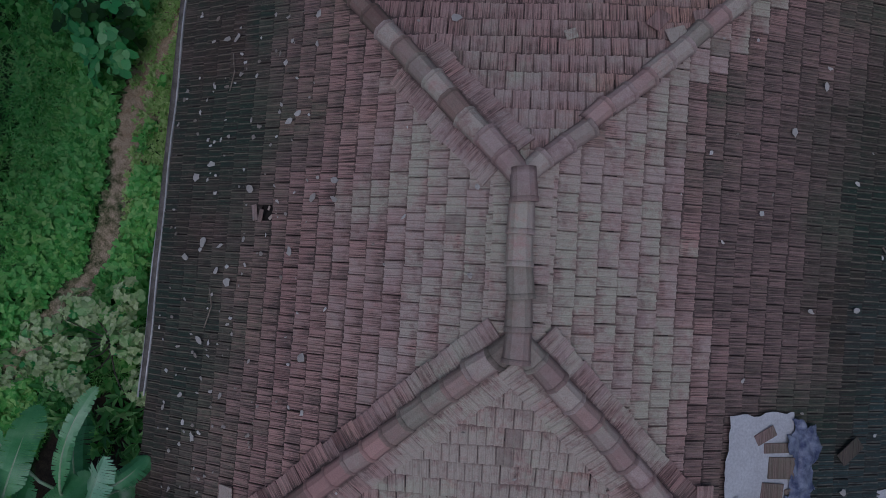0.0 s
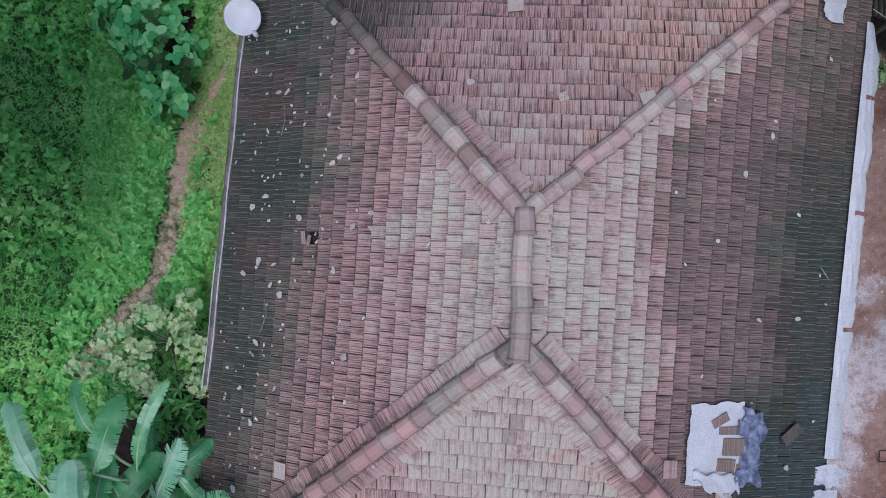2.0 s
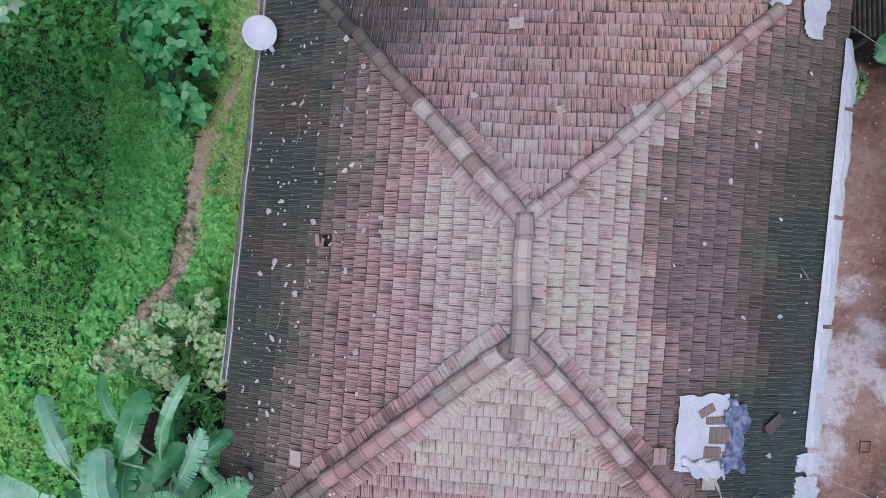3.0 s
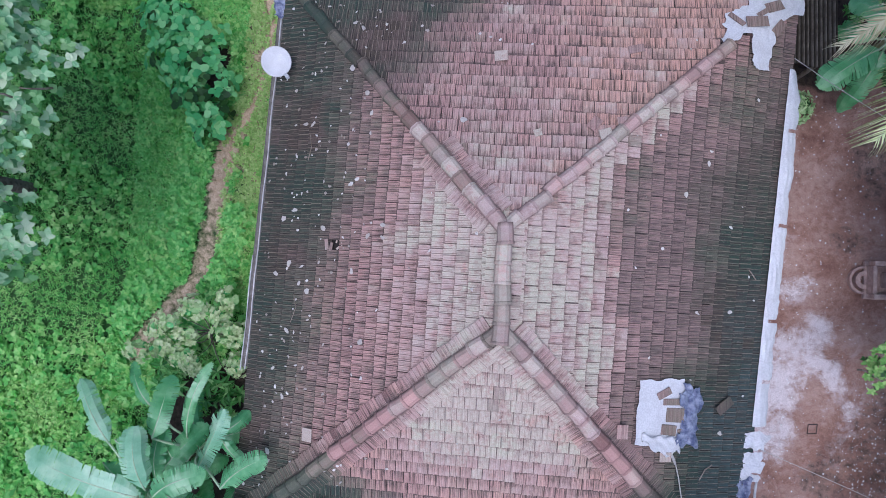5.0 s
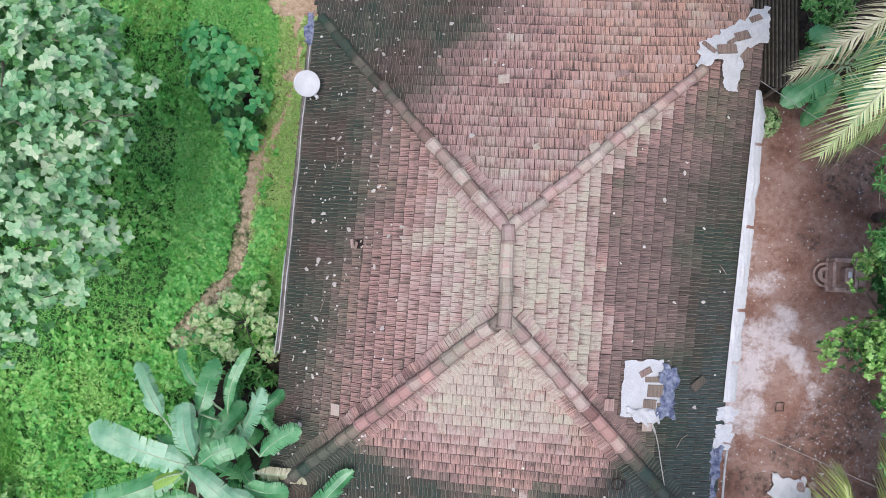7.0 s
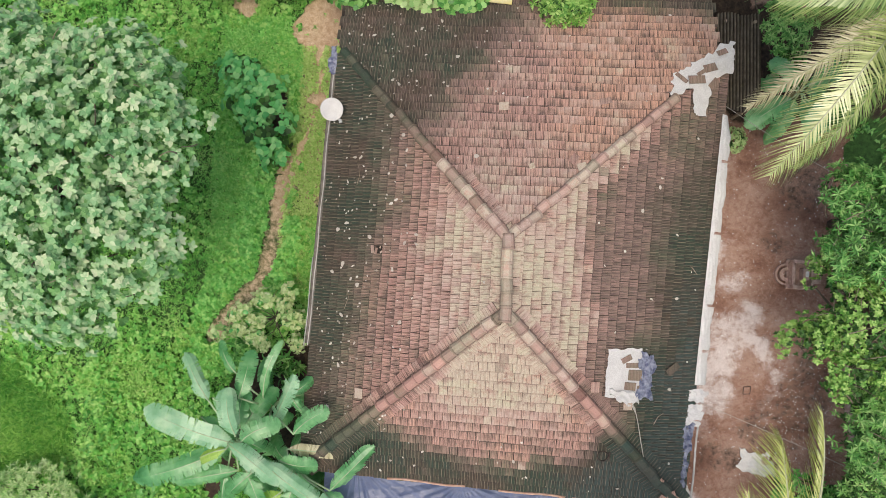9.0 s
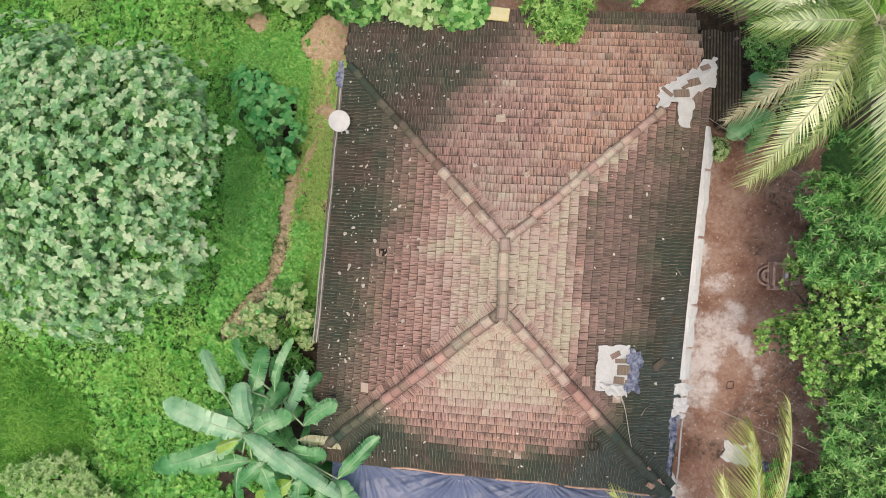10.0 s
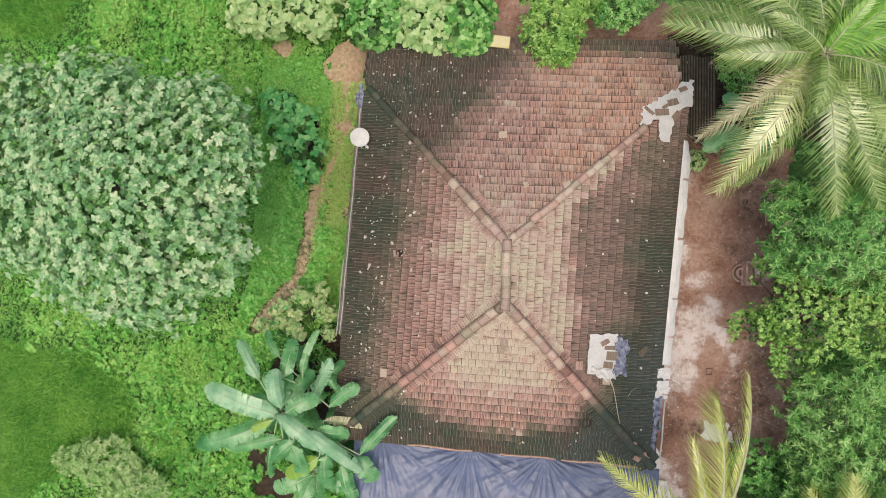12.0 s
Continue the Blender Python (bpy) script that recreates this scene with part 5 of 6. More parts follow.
palm((8.95, 6.78, 0), 7.1, [(154, 4.6, .34, 2, .2, 0, PALM_LEAF), (217, 3.9, .45, 4, .17, -.03, DRY_PALM), (236, 4.8, .32, 4, .2, 0, PALM_PALE), (275, 4.6, .34, 6, .21, .04, PALM_LEAF), (291, 4.9, .34, 4, .2, 0, PALM_LEAF),
     (170, 4.6, .22, 4, .19, .03, PALM_LEAF), (184, 2.8, .4, 20, .26, 0, PALM_LEAF), (308, 4.6, .3, 6, .2, 0, PALM_LEAF), (330, 4.4, .28, 8, .2, 0, PALM_LEAF), (356, 4.6, .24, 10, .2, 0, PALM_LEAF),
     (22, 4.6, .2, 10, .2, 0, PALM_PALE), (50, 4.8, .2, 8, .2, 0, PALM_LEAF), (78, 4.8, .24, 8, .2, 0, PALM_LEAF), (102, 4.8, .24, 8, .2, 0, PALM_LEAF), (132, 4.7, .26, 8, .2, 0, PALM_LEAF), (10, 2.8, .3, 36, .26, .1, PALM_YOUNG), (40, 2.4, .3, 44, .28, .06, PALM_YOUNG), (150, 2.0, .35, 42, .26, .08, PALM_LEAF), (255, 2.2, .35, 46, .26, -.06, PALM_LEAF), (335, 2.4, .3, 40, .25, .05, PALM_LEAF), (65, 2.0, .3, 50, .26, 0, PALM_YOUNG),
     (255, 4.2, .5, -2, .2, -.05, PALM_LEAF), (318, 4.4, .5, 0, .2, 0, PALM_LEAF), (118, 4.4, .5, 0, .2, 0, PALM_LEAF)],
     "tall coconut palm with wide arching fronds", 71)
palm((7.6, -9.1, 0), 7.8, [(76, 4.75, .06, 17, .125, .16, PALM_YELLOW), (92, 4.25, .07, 20, .148, .04, PALM_YELLOW), (107, 3.1, .12, 20, .14, 0, PALM_YELLOW), (150, 3.6, .3, 4, .16, 0, PALM_YELLOW), (165, 3.0, .4, 2, .18, 0, PALM_LEAF), (200, 4.0, .3, 4, .18, 0, PALM_LEAF),
     (240, 4.2, .25, 4, .18, 0, PALM_LEAF), (280, 4.2, .25, 4, .18, 0, PALM_LEAF), (320, 4.2, .25, 4, .18, 0, PALM_LEAF), (0, 3.6, .4, 2, .18, 0, PALM_LEAF)],
     "coconut palm with yellowing fronds beside the yard", 72, (-1.6, 1.9))
palm((11.2, -9.9, 0), 4.6, [(92, 4.0, .14, 10, .15, 0, PALM_YELLOW), (112, 3.6, .2, 8, .15, 0, PALM_YELLOW), (66, 4.0, .2, 6, .15, 0, PALM_LEAF), (150, 4.0, .3, 4, .16, 0, PALM_LEAF), (200, 4.4, .25, 4, .16, 0, PALM_LEAF), (260, 4.4, .25, 4, .16, 0, PALM_LEAF),
     (320, 4.4, .25, 4, .16, 0, PALM_LEAF), (20, 4.0, .25, 4, .16, 0, PALM_LEAF)],
     "young coconut palm beyond the yard", 73, nuts=0)


# ---- weeds and grass ----
def scatter_green(n, box_, keep, r):
    pts = []
    while len(pts) < n:
        x, y = r.uniform(box_[0], box_[1]), r.uniform(box_[2], box_[3])
        if keep(x, y):
            pts.append((x, y, ground_z(x, y)))
    return np.array(pts)


def is_weedy(x, y):
    if -6.0 < x < 6.0 and -12 < y < 8.8:
        return False
    soil, lawn, wash, dark_ground = ground_cover(x, y)
    if soil > 0.4 and x < -5.8 and dark_ground < 0.5:
        return fbm(x, y, 3.5, 21.0) > 0.3 and near_line(TRACK, x, y) > 0.35
    if dark_ground > 0.5 and x < -5.8 and lawn < 0.5:
        return fbm(x, y, 1.7, 23.0) > (0.32 if x > -9.4 else 0.05)
    if x > -7.5 and y > 1.6 and y < 7.8 and fbm(x, y, 1.4, 41.0) < 0.12:
        return False
    return soil < 0.4 and lawn < 0.5 and dark_ground < 0.5 and near_line(TRACK, x + 0.3 * fbm(x, y, 1.6, 1.0), y) > 0.1


LIMEY = [(-16.8, 10.5, 1.5, 1.6), (-13.2, 11.0, 3.0, 1.3), (-18.0, -1.6, 2.2, 2.2), (-13.0, -4.6, 2.6, 1.6), (-10.6, -3.2, 1.6, 1.2), (-13.6, -7.4, 1.3, 1.4), (-9.6, 9.0, 1.6, 1.0), (-11.4, 7.6, 1.3, 0.8)]


def by_track(x, y):
    """Leafy belt on the far side of the track."""
    d = near_line(TRACK, x, y)
    return d < 1.35 + 0.5 * fbm(x, y, 0.8, 51.0) and x < -7.0 and y < 5.5


def is_bladed(x, y):
    return is_weedy(x, y) and not (by_track(x, y) and fbm(x, y, 2.0, 53.0) > -0.35)


def is_leafy_belt(x, y):
    return by_track(x, y) and is_weedy(x, y)


def is_limey(x, y):
    """Yellower growth, in patches."""
    near = max(smooth(1.1, 0.3, math.hypot((x - cx) / rx, (y - cy) / ry)) for cx, cy, rx, ry in LIMEY)
    return near + 0.9 * fbm(x, y, 0.9, 17.0) > 0.45 and is_weedy(x, y)


def is_patchy(x, y):
    return is_weedy(x, y) and fbm(x, y, 0.45, 12.0) > -0.1


def is_sparse(x, y):
    return (near_line(TRACK, x + 0.3 * fbm(x, y, 1.6, 1.0), y) > 0.1 or fbm(x, y, 2.4, 61.0) > 0.15) and x < -5.85 and fbm(x, y, 1.1, 15.0) > -0.25


def is_lawn(x, y):
    return ground_cover(x, y)[1] > 0.5


def carpet(name, n, area, keep, per, length, width, height, tilt, shape, material, label, category, seed):
    r = np.random.default_rng(seed)
    p = scatter_green(n, area, keep, r)
    h = np.array([max(0.05, 0.5 + 0.9 * fbm(x, y, 0.7, 8.0)) for x, y, z in p])
    p[:, 2] += height * h * r.random(n)
    o = unit(np.concatenate([r.normal(0, .45, (n, 2)), np.ones((n, 1))], 1))
    ob = part(name, leaf_mesh(name, shape, *rosettes(p, o, per, length, width, tilt, r), material))
    tagged(ob, label, category, kind="stuff")


carpet("weeds", 46000, (-23, -5.6, -12, 13), is_bladed, 4, 0.12, 0.032, 0.4, 0.3, KITE, WEED, "carpet of low bright green weeds with narrow leaves", "weeds", 81)
carpet("weeds", 9000, (-10.4, -7.2, -1.0, 8.6), is_weedy, 4, 0.11, 0.05, 0.35, 0.25, KITE, BELT_LEAF, "dense small-leaved weeds under the tree's edge", "weeds", 79)
carpet("weeds", 1700, (-10.8, -7.2, -4.2, 5.5), is_leafy_belt, 5, 0.15, 0.095, 0.5, 0.15, OVAL, BELT_LEAF, "belt of oval-leaved green weeds along the track", "weeds", 80)
carpet("weeds", 7000, (-22, -8.0, -9.5, 13), is_limey, 4, 0.11, 0.065, 0.45, 0.3, KITE, YELLOW_WEED, "patches of yellow-green weeds", "weeds", 89)
carpet("weeds", 5600, (-7.9, -5.7, -1.0, 7.6), is_sparse, 4, 0.1, 0.055, 0.2, 0.35, KITE, LIME_WEED, "strip of yellowish weeds beside the eave", "weeds", 86)
carpet("weeds", 480, (-7.9, -5.7, -1.4, 3.2), is_weedy, 5, 0.14, 0.08, 0.3, 0.25, OVAL, YELLOW_WEED, "leafy green weeds between track and eave", "weeds", 87)
carpet("weeds", 6200, (-20, -5.6, -12, 13), is_patchy, 5, 0.16, 0.11, 0.6, 0.3, OVAL, WEED, "taller broad-leaved weeds among the carpet", "weeds", 82)
carpet("weeds", 300, (-14.5, -8.6, -12, -5.2), is_weedy, 6, 0.22, 0.17, 0.4, 0.2, HEART, DARK_LEAF, "dark broad-leaved weeds beside the bananas", "weeds", 88)
carpet("weeds", 3500, (10.2, 15.8, -12, 13), is_weedy, 4, 0.16, 0.1, 0.3, 0.3, KITE, MANGO_LEAF, "low weeds under the trees", "weeds", 83)
carpet("weeds", 2200, (-5.6, 16, 9.5, 14), is_weedy, 4, 0.16, 0.1, 0.3, 0.3, KITE, WEED, "low weeds behind the house", "weeds", 84)
carpet("grass", 20000, (-24, -14.5, -12, 13), is_lawn, 4, 0.46, 0.042, 0.06, 0.12, BLADE, GRASS, "lawn of long bending green grass", "grass", 85)


# ---- yard ----
shrine = thing("shrine_pedestal", (9.5, 0.48, 0), "small square stone pedestal with a round basin", "pedestal")
under(part("base", box(9.62, 0.48, -0.05, 0.88, 0.98, 0.16, 0.03), STONE), shrine)
for cx, cy, sx, sy in [(9.62, 0.9, 0.72, 0.12), (9.62, 0.07, 0.72, 0.12), (9.27, 0.485, 0.1, 0.71), (9.86, 0.485, 0.07, 0.71)]:
    under(part("side_block", box(cx, cy, 0.1, sx, sy, 0.34, 0.015), STONE), shrine)
under(part("inner_block", box(9.66, 0.5, 0.1, 0.2, 0.4, 0.36, 0.03), STONE), shrine)
under(part("inner_slab", box(9.67, 0.5, 0.44, 0.1, 0.18, 0.06, 0.02), LIMESTONE), shrine)
under(part("step", box(10.08, 0.5, -0.03, 0.34, 0.6, 0.2, 0.03), STONE), shrine)


def ring(cx, cy, z, r0, r1, h, sides=28):
    vs, fs = [], []
    for k in range(sides):
        c, s = math.cos(2 * math.pi * k / sides), math.sin(2 * math.pi * k / sides)
        vs += [(cx + r0 * c, cy + r0 * s, z), (cx + r0 * c, cy + r0 * s, z + h), (cx + r1 * c, cy + r1 * s, z + h), (cx + r1 * c, cy + r1 * s, z)]
    for k in range(sides):
        a, b = 4 * k, 4 * ((k + 1) % sides)
        fs += [(a + i, b + i, b + (i + 1) % 4, a + (i + 1) % 4) for i in range(4)]
    return vs, fs


under(part("outer_ring", ring(9.18, 0.47, -0.05, 0.36, 0.3, 0.14), STONE), shrine)
under(part("basin", ring(9.18, 0.47, -0.05, 0.23, 0.12, 0.18), STONE), shrine)

loop_pts = [(8.0, -3.3), (8.22, -3.28), (8.2, -3.52), (7.98, -3.54)]
frame_parts = [tube([(*loop_pts[i], 0.0), (*loop_pts[(i + 1) % 4], 0.0)], 0.012, 6) for i in range(4)]
tagged(part("iron_frame", joined(frame_parts), DARK_IRON), "small square iron frame lying on the soil", "iron frame")


def rubble(x, y, z, size, seed, material, name, label, category, group="", flat=0.6):
    bm = bmesh.new()
    bmesh.ops.create_icosphere(bm, subdivisions=3, radius=1.0)
    for v in bm.verts:
        k = 1 + 0.35 * noise.noise(v.co * 1.3 + Vector((seed, 0, 0))) + 0.12 * noise.noise(v.co * 4 + Vector((0, seed, 0)))
        v.co = Vector((v.co.x * k * size[0], v.co.y * k * size[1], v.co.z * k * size[2] * flat))
    ob = part(name, bm, material)
    ob.location = (x, y, z)
    tagged(ob, label, category, group)


rubble(6.05, -7.2, 0.1, (0.3, 0.75, 0.4), 1, LIMESTONE, "rubble_block", "whitewashed rubble block beside the tarpaulin", "masonry")
rubble(6.35, -8.2, 0.1, (0.4, 0.5, 0.4), 2, LIMESTONE, "rubble_block", "whitewashed rubble block beside the tarpaulin", "masonry")
rubble(6.15, -5.6, 0.1, (0.2, 0.25, 0.3), 3, GREY_SHEET, "plastic_bundle", "crumpled bundle of plastic beside the house", "plastic bundle")
ground_sheet = part("plastic_sheet", sheet_patch([(7.95, -5.3), (8.92, -5.5), (9.1, -6.2), (7.9, -6.0)], 26, 20, lambda x, y: ground_z(x, y) + 0.05, 0.12, 0.05, 44.0, 3.5), LIMESTONE, None, "", True)
tagged(ground_sheet, "crumpled white sheet lying on the soil under palm fronds", "plastic sheet")
for k, (x, y, q) in enumerate([(8.75, -5.65, .14), (8.95, -5.8, .12), (9.1, -5.6, .1), (8.85, -5.45, .08), (9.25, -5.9, .12), (8.7, -6.0, .12)]):
    rubble(x, y, 0.0, (q, q * 1.2, q), 40 + k, LIMESTONE if k % 2 else STONE, "rubble_chunk", "chunk of broken masonry on the soil", "masonry", "rubble beside the low wall")
kerb = []
for k in range(11):
    y = -1.5 - 0.32 * k
    kerb.append(box(11.0 + 0.035 * k + 0.03 * math.sin(2.7 * k), y, -0.1, 0.16, 0.3, 0.24 + 0.03 * math.sin(5 * k), 0.03, 0.1 * math.sin(3 * k) - 0.1))
low_kerb = thing("low_kerb", (11.1, -3.1, 0), "low kerb of laterite blocks along the yard", "kerb")
for block in kerb:
    under(part("block", block, STONE), low_kerb)
EDGE = plain("salmon_clay_edge", (0.46, 0.28, 0.2), (0.66, 0.45, 0.35), 4.0, 0.9, 50.0, 0.4)
for x0, x1 in [(-3.3, -0.9), (0.1, 2.1), (2.3, 5.3)]:
    edge = [(x, line_at(SW, SE, 0, x).y - 0.05 - 0.02 * math.sin(3 * x), 2.43 + 0.01 * math.sin(7 * x)) for x in np.linspace(x0, x1, 9)]
    tagged(part("eave_batten", tube(edge, 0.035, 8), EDGE, None, "", True), "salmon clay edging along the roof eave", "batten", "edging of the eave")
rubble(9.35, -6.1, 0.05, (0.16, 0.18, 0.2), 5, GREY_SHEET, "plastic_bundle", "blue grey plastic bundle on the soil", "plastic bundle")

# yellow board on the rear eave
board = part("board", box(-0.68, 8.86, roof_z(-0.68, 8.86) + 0.2, 0.95, 0.46, 0.06, 0.012, -0.1), YELLOW)
tagged(board, "faded yellow board lying on the rear eave", "board")

# satellite dish at the western eave
dish = thing("satellite_dish", (-5.55, 4.75, 2.3), "round white satellite dish on the eave", "satellite dish")
dv, df = [], []
for i in range(9):
    for k in range(40):
        w, q = 2 * math.pi * k / 40, 0.02 + 0.33 * i / 8
        dv.append((q * math.cos(w), q * math.sin(w), 0.5 * q * q))
df = [(i * 40 + k, i * 40 + (k + 1) % 40, (i + 1) * 40 + (k + 1) % 40, (i + 1) * 40 + k) for i in range(8) for k in range(40)]
df.append(tuple(reversed(range(40))))
dn = len(dv)
dv += [(x * 1.01, y * 1.01, z - 0.012) for x, y, z in dv]
df += [tuple(dn + k for k in reversed(f)) for f in df] + [(8 * 40 + k, 8 * 40 + (k + 1) % 40, dn + 8 * 40 + (k + 1) % 40, dn + 8 * 40 + k) for k in range(40)]
tilt_dish = pose(0, 0, 0.62, 14, 12, 0)
reflector = part("reflector", (dv, df), DISH_WHITE, dish, "", True)
reflector.matrix_basis = tilt_dish
part("feed_arm", tube([(0.0, -0.02, 0.3), (0.2, -0.28, 0.5), (0.3, -0.34, 0.72)], [0.02, 0.018, 0.015], 8), METAL, dish)
part("feed_horn", tube([(0.27, -0.32, 0.72), (0.33, -0.38, 0.76), (0.36, -0.42, 0.78)], [0.04, 0.05, 0.035], 12), DISH_WHITE, dish, "white feed horn")
part("mast", tube([(0, 0, -0.4), (0, 0, 0.3), (0, 0, 0.58)], 0.028, 10), METAL, dish)


# ---- small things on the roof ----
def draped(points, radius, lift=0.09):
    return [(x, y, roof_z(x, y) + lift + radius) for x, y in points]


def roof_line(name, points, radius, material, label, category, lift=0.085):
    tagged(part(name, tube(draped(points, radius, lift), radius, 6), material, None, "", True), label, category)


roof_line("rope", [(3.7, -3.35), (3.85, -3.65), (3.95, -4.0), (4.08, -4.6), (4.2, -5.1), (4.32, -5.5)], 0.014, ROPE, "pale rope trailing down the tiled roof", "rope")
roof_line("rope", [(3.62, -3.3), (3.74, -3.5), (3.86, -3.72)], 0.024, ROPE, "knotted pale rope end on the tiles", "rope")
roof_line("stick", [(4.45, -4.1), (4.58, -3.88), (4.75, -3.78)], 0.014, TWIG, "thin dry stick on the mossy tiles", "stick")
roof_line("stick", [(-4.75, -.65), (-4.68, -.95), (-4.8, -1.3)], 0.01, TWIG, "thin bent dry stick on the tiles", "stick")
roof_line("stick", [(-4.62, 2.45), (-4.55, 2.75), (-4.6, 3.05)], 0.01, TWIG, "thin dry stick on the mossy tiles", "stick")
roof_line("stick", [(5.6, .3), (5.5, .42), (5.42, .5)], 0.014, TWIG, "short pale stick near the eave", "stick")

roof_line("twig", [(3.05 + 0.17 * math.cos(0.5 * k), -5.2 + 0.22 * math.sin(0.5 * k) + 0.02 * k) for k in range(15)], 0.016, DARK_IRON, "curled dark twig on the mossy tiles", "twig")
lit = np.random.default_rng(91)


def leaf_on_roof(x, y, size, r):
    e = 0.05
    gx, gy = (roof_z(x + e, y) - roof_z(x - e, y)) / (2 * e), (roof_z(x, y + e) - roof_z(x, y - e)) / (2 * e)
    w = r.uniform(0, 6.28)
    vs = [(x, y, roof_z(x, y) + 0.1)]
    k = 8
    slim, cw, sw = r.uniform(0.45, 0.9), math.cos(w), math.sin(w)
    for i in range(k):
        q = size * (0.35 + 0.35 * r.random())
        a0, b0 = q * math.cos(6.283 * i / k), slim * q * math.sin(6.283 * i / k)
        a, b = a0 * cw - b0 * sw, a0 * sw + b0 * cw
        vs.append((x + a, y + b, roof_z(x, y) + 0.085 + gx * a + gy * b + 0.02 * r.random()))
    n = len(vs)
    fs = [(0, 1 + i, 1 + (i + 1) % k) for i in range(k)]
    vs += [(p, q, z - 0.006) for p, q, z in vs]
    fs += [tuple(n + i for i in reversed(f)) for f in fs] + [(1 + (i + 1) % k, 1 + i, n + 1 + i, n + 1 + (i + 1) % k) for i in range(k)]
    return vs, fs


big = [(-2.62, 0.98), (-2.6, 0.72), (-2.95, 0.75), (-4.65, -.4), (-4.42, -.55), (-4.6, .0), (-4.95, .05), (-3.05, 3.45), (-3.45, 1.9), (-3.05, 3.0), (-4.75, 3.3), (-4.55, 3.3), (-3.3, 2.0), (-5.2, 1.1),
       (-4.35, -1.2), (-3.0, -1.55), (-4.4, -2.3), (-5.2, -2.4), (-3.7, 5.7), (-3.5, 5.55), (-2.5, 5.2), (-4.9, 1.3), (-3.3, -.05), (-5.3, -3.9), (-5.2, -4.3), (-4.9, -3.0), (-4.3, -4.6), (-3.6, 4.5), (-1.8, 6.6),
       (-3.0, 7.6), (-2.4, 7.9), (-4.9, 7.3), (-4.5, 7.3), (-1.0, 3.3), (-2.2, -5.4), (0.5, -5.5), (4.9, -3.1), (5.0, -.45), (4.35, 3.0), (4.3, 2.75), (3.8, 2.0), (4.2, -.5), (-4.1, .9), (-5.3, -.2), (-4.9, -1.5), (-3.2, 3.9)]
for x, y in big:
    s = lit.uniform(0.08, 0.15)
    tagged(part("fallen_leaf", leaf_on_roof(x, y, s * 1.1, lit), LITTER), "pale dry fallen leaf lying on the roof tiles", "leaf", "fallen leaves on the roof")
small = []
while len(small) < 420:
    x, y = lit.uniform(-5.8, 6), lit.uniform(-6.3, 8.9)
    side_w = smooth(-2.2, -4.0, x) * 0.9 + (0.35 if y > 5 and x < 1 else 0) + 0.05 + (0.12 if y < -4.8 else 0)
    if lit.random() < side_w and inside([NW, (-5.5, 8.6), (6, 9), NE, SE, SW], x, y):
        small.append(leaf_on_roof(x, y, lit.uniform(0.03, 0.085), lit))
tagged(part("leaf_litter", joined(small), LITTER), "scattered dry leaf litter on the tiles", "leaf litter", kind="stuff")

pebbles = []
while len(pebbles) < 2200:
    x, y = lit.uniform(5.9, 11), lit.uniform(-9, 5.5)
    if lit.random() > 0.25 + 0.75 * smooth(1.6, 0.3, math.hypot((x - 10.3) / 1.4, (y + 4.4) / 2.2)):
        continue
    if ground_cover(x, y)[0] > 0.5:
        s = 0.009 + 0.022 * lit.random() ** 4
        z = ground_z(x, y)
        pebbles.append(([(x - s, y, z), (x, y - s, z), (x + s, y + .3 * s, z), (x - .2 * s, y + s, z), (x, y, z + s * .8)], [(0, 1, 4), (1, 2, 4), (2, 3, 4), (3, 0, 4)]))
tagged(part("pebbles", joined(pebbles), LIMESTONE), "pale pebbles and chips on red soil", "pebbles", kind="stuff")

wire_pts = [(6.3 + 5.2 * t, 5.35 - 3.0 * t, 2.45 + 0.3 * t - 0.35 * math.sin(math.pi * t)) for t in np.linspace(0, 1, 14)]
tagged(part("wire", tube(wire_pts, 0.008, 5), ROPE, None, "", True), "thin pale wire strung across the yard", "wire")
cable_pts = [(5.70 + 4.85 * t, -3.43 - 1.81 * t, 2.15 + 0.1 * t - 0.3 * math.sin(math.pi * t)) for t in np.linspace(0, 1, 14)]
tagged(part("wire", tube(cable_pts, 0.008, 5), ROPE, None, "", True), "thin pale wire from the eave to the trees", "wire")


# ---- roof tiles, caps and flanking courses ----
TW, GAUGE_LAP = 0.235, 0.07
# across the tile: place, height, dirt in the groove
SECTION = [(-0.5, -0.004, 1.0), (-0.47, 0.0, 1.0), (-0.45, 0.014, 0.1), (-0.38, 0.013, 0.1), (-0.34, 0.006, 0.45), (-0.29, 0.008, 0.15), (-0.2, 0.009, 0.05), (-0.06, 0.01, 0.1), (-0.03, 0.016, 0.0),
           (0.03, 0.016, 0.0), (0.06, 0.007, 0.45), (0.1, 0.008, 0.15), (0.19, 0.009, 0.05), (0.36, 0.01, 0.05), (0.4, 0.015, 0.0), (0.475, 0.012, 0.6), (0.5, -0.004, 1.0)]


def tile_shape(length, width=TW):
    """Fluted interlocking tile: x across, y down the slope, its lower end raised."""
    vs = []
    for y, lift in ((0.0, -0.004), (length, 0.026)):
        vs += [(width * x, y + (0.004 * math.cos(17 * x) if y else 0), z + lift) for x, z, d in SECTION]
    n = len(SECTION)
    vs += [(width * x, length - 0.004, 0.0) for x, z, d in SECTION]
    fs = [(i, i + 1, n + i + 1, n + i) for i in range(n - 1)] + [(n + i, n + i + 1, 2 * n + i + 1, 2 * n + i) for i in range(n - 1)]
    return np.array(vs), fs


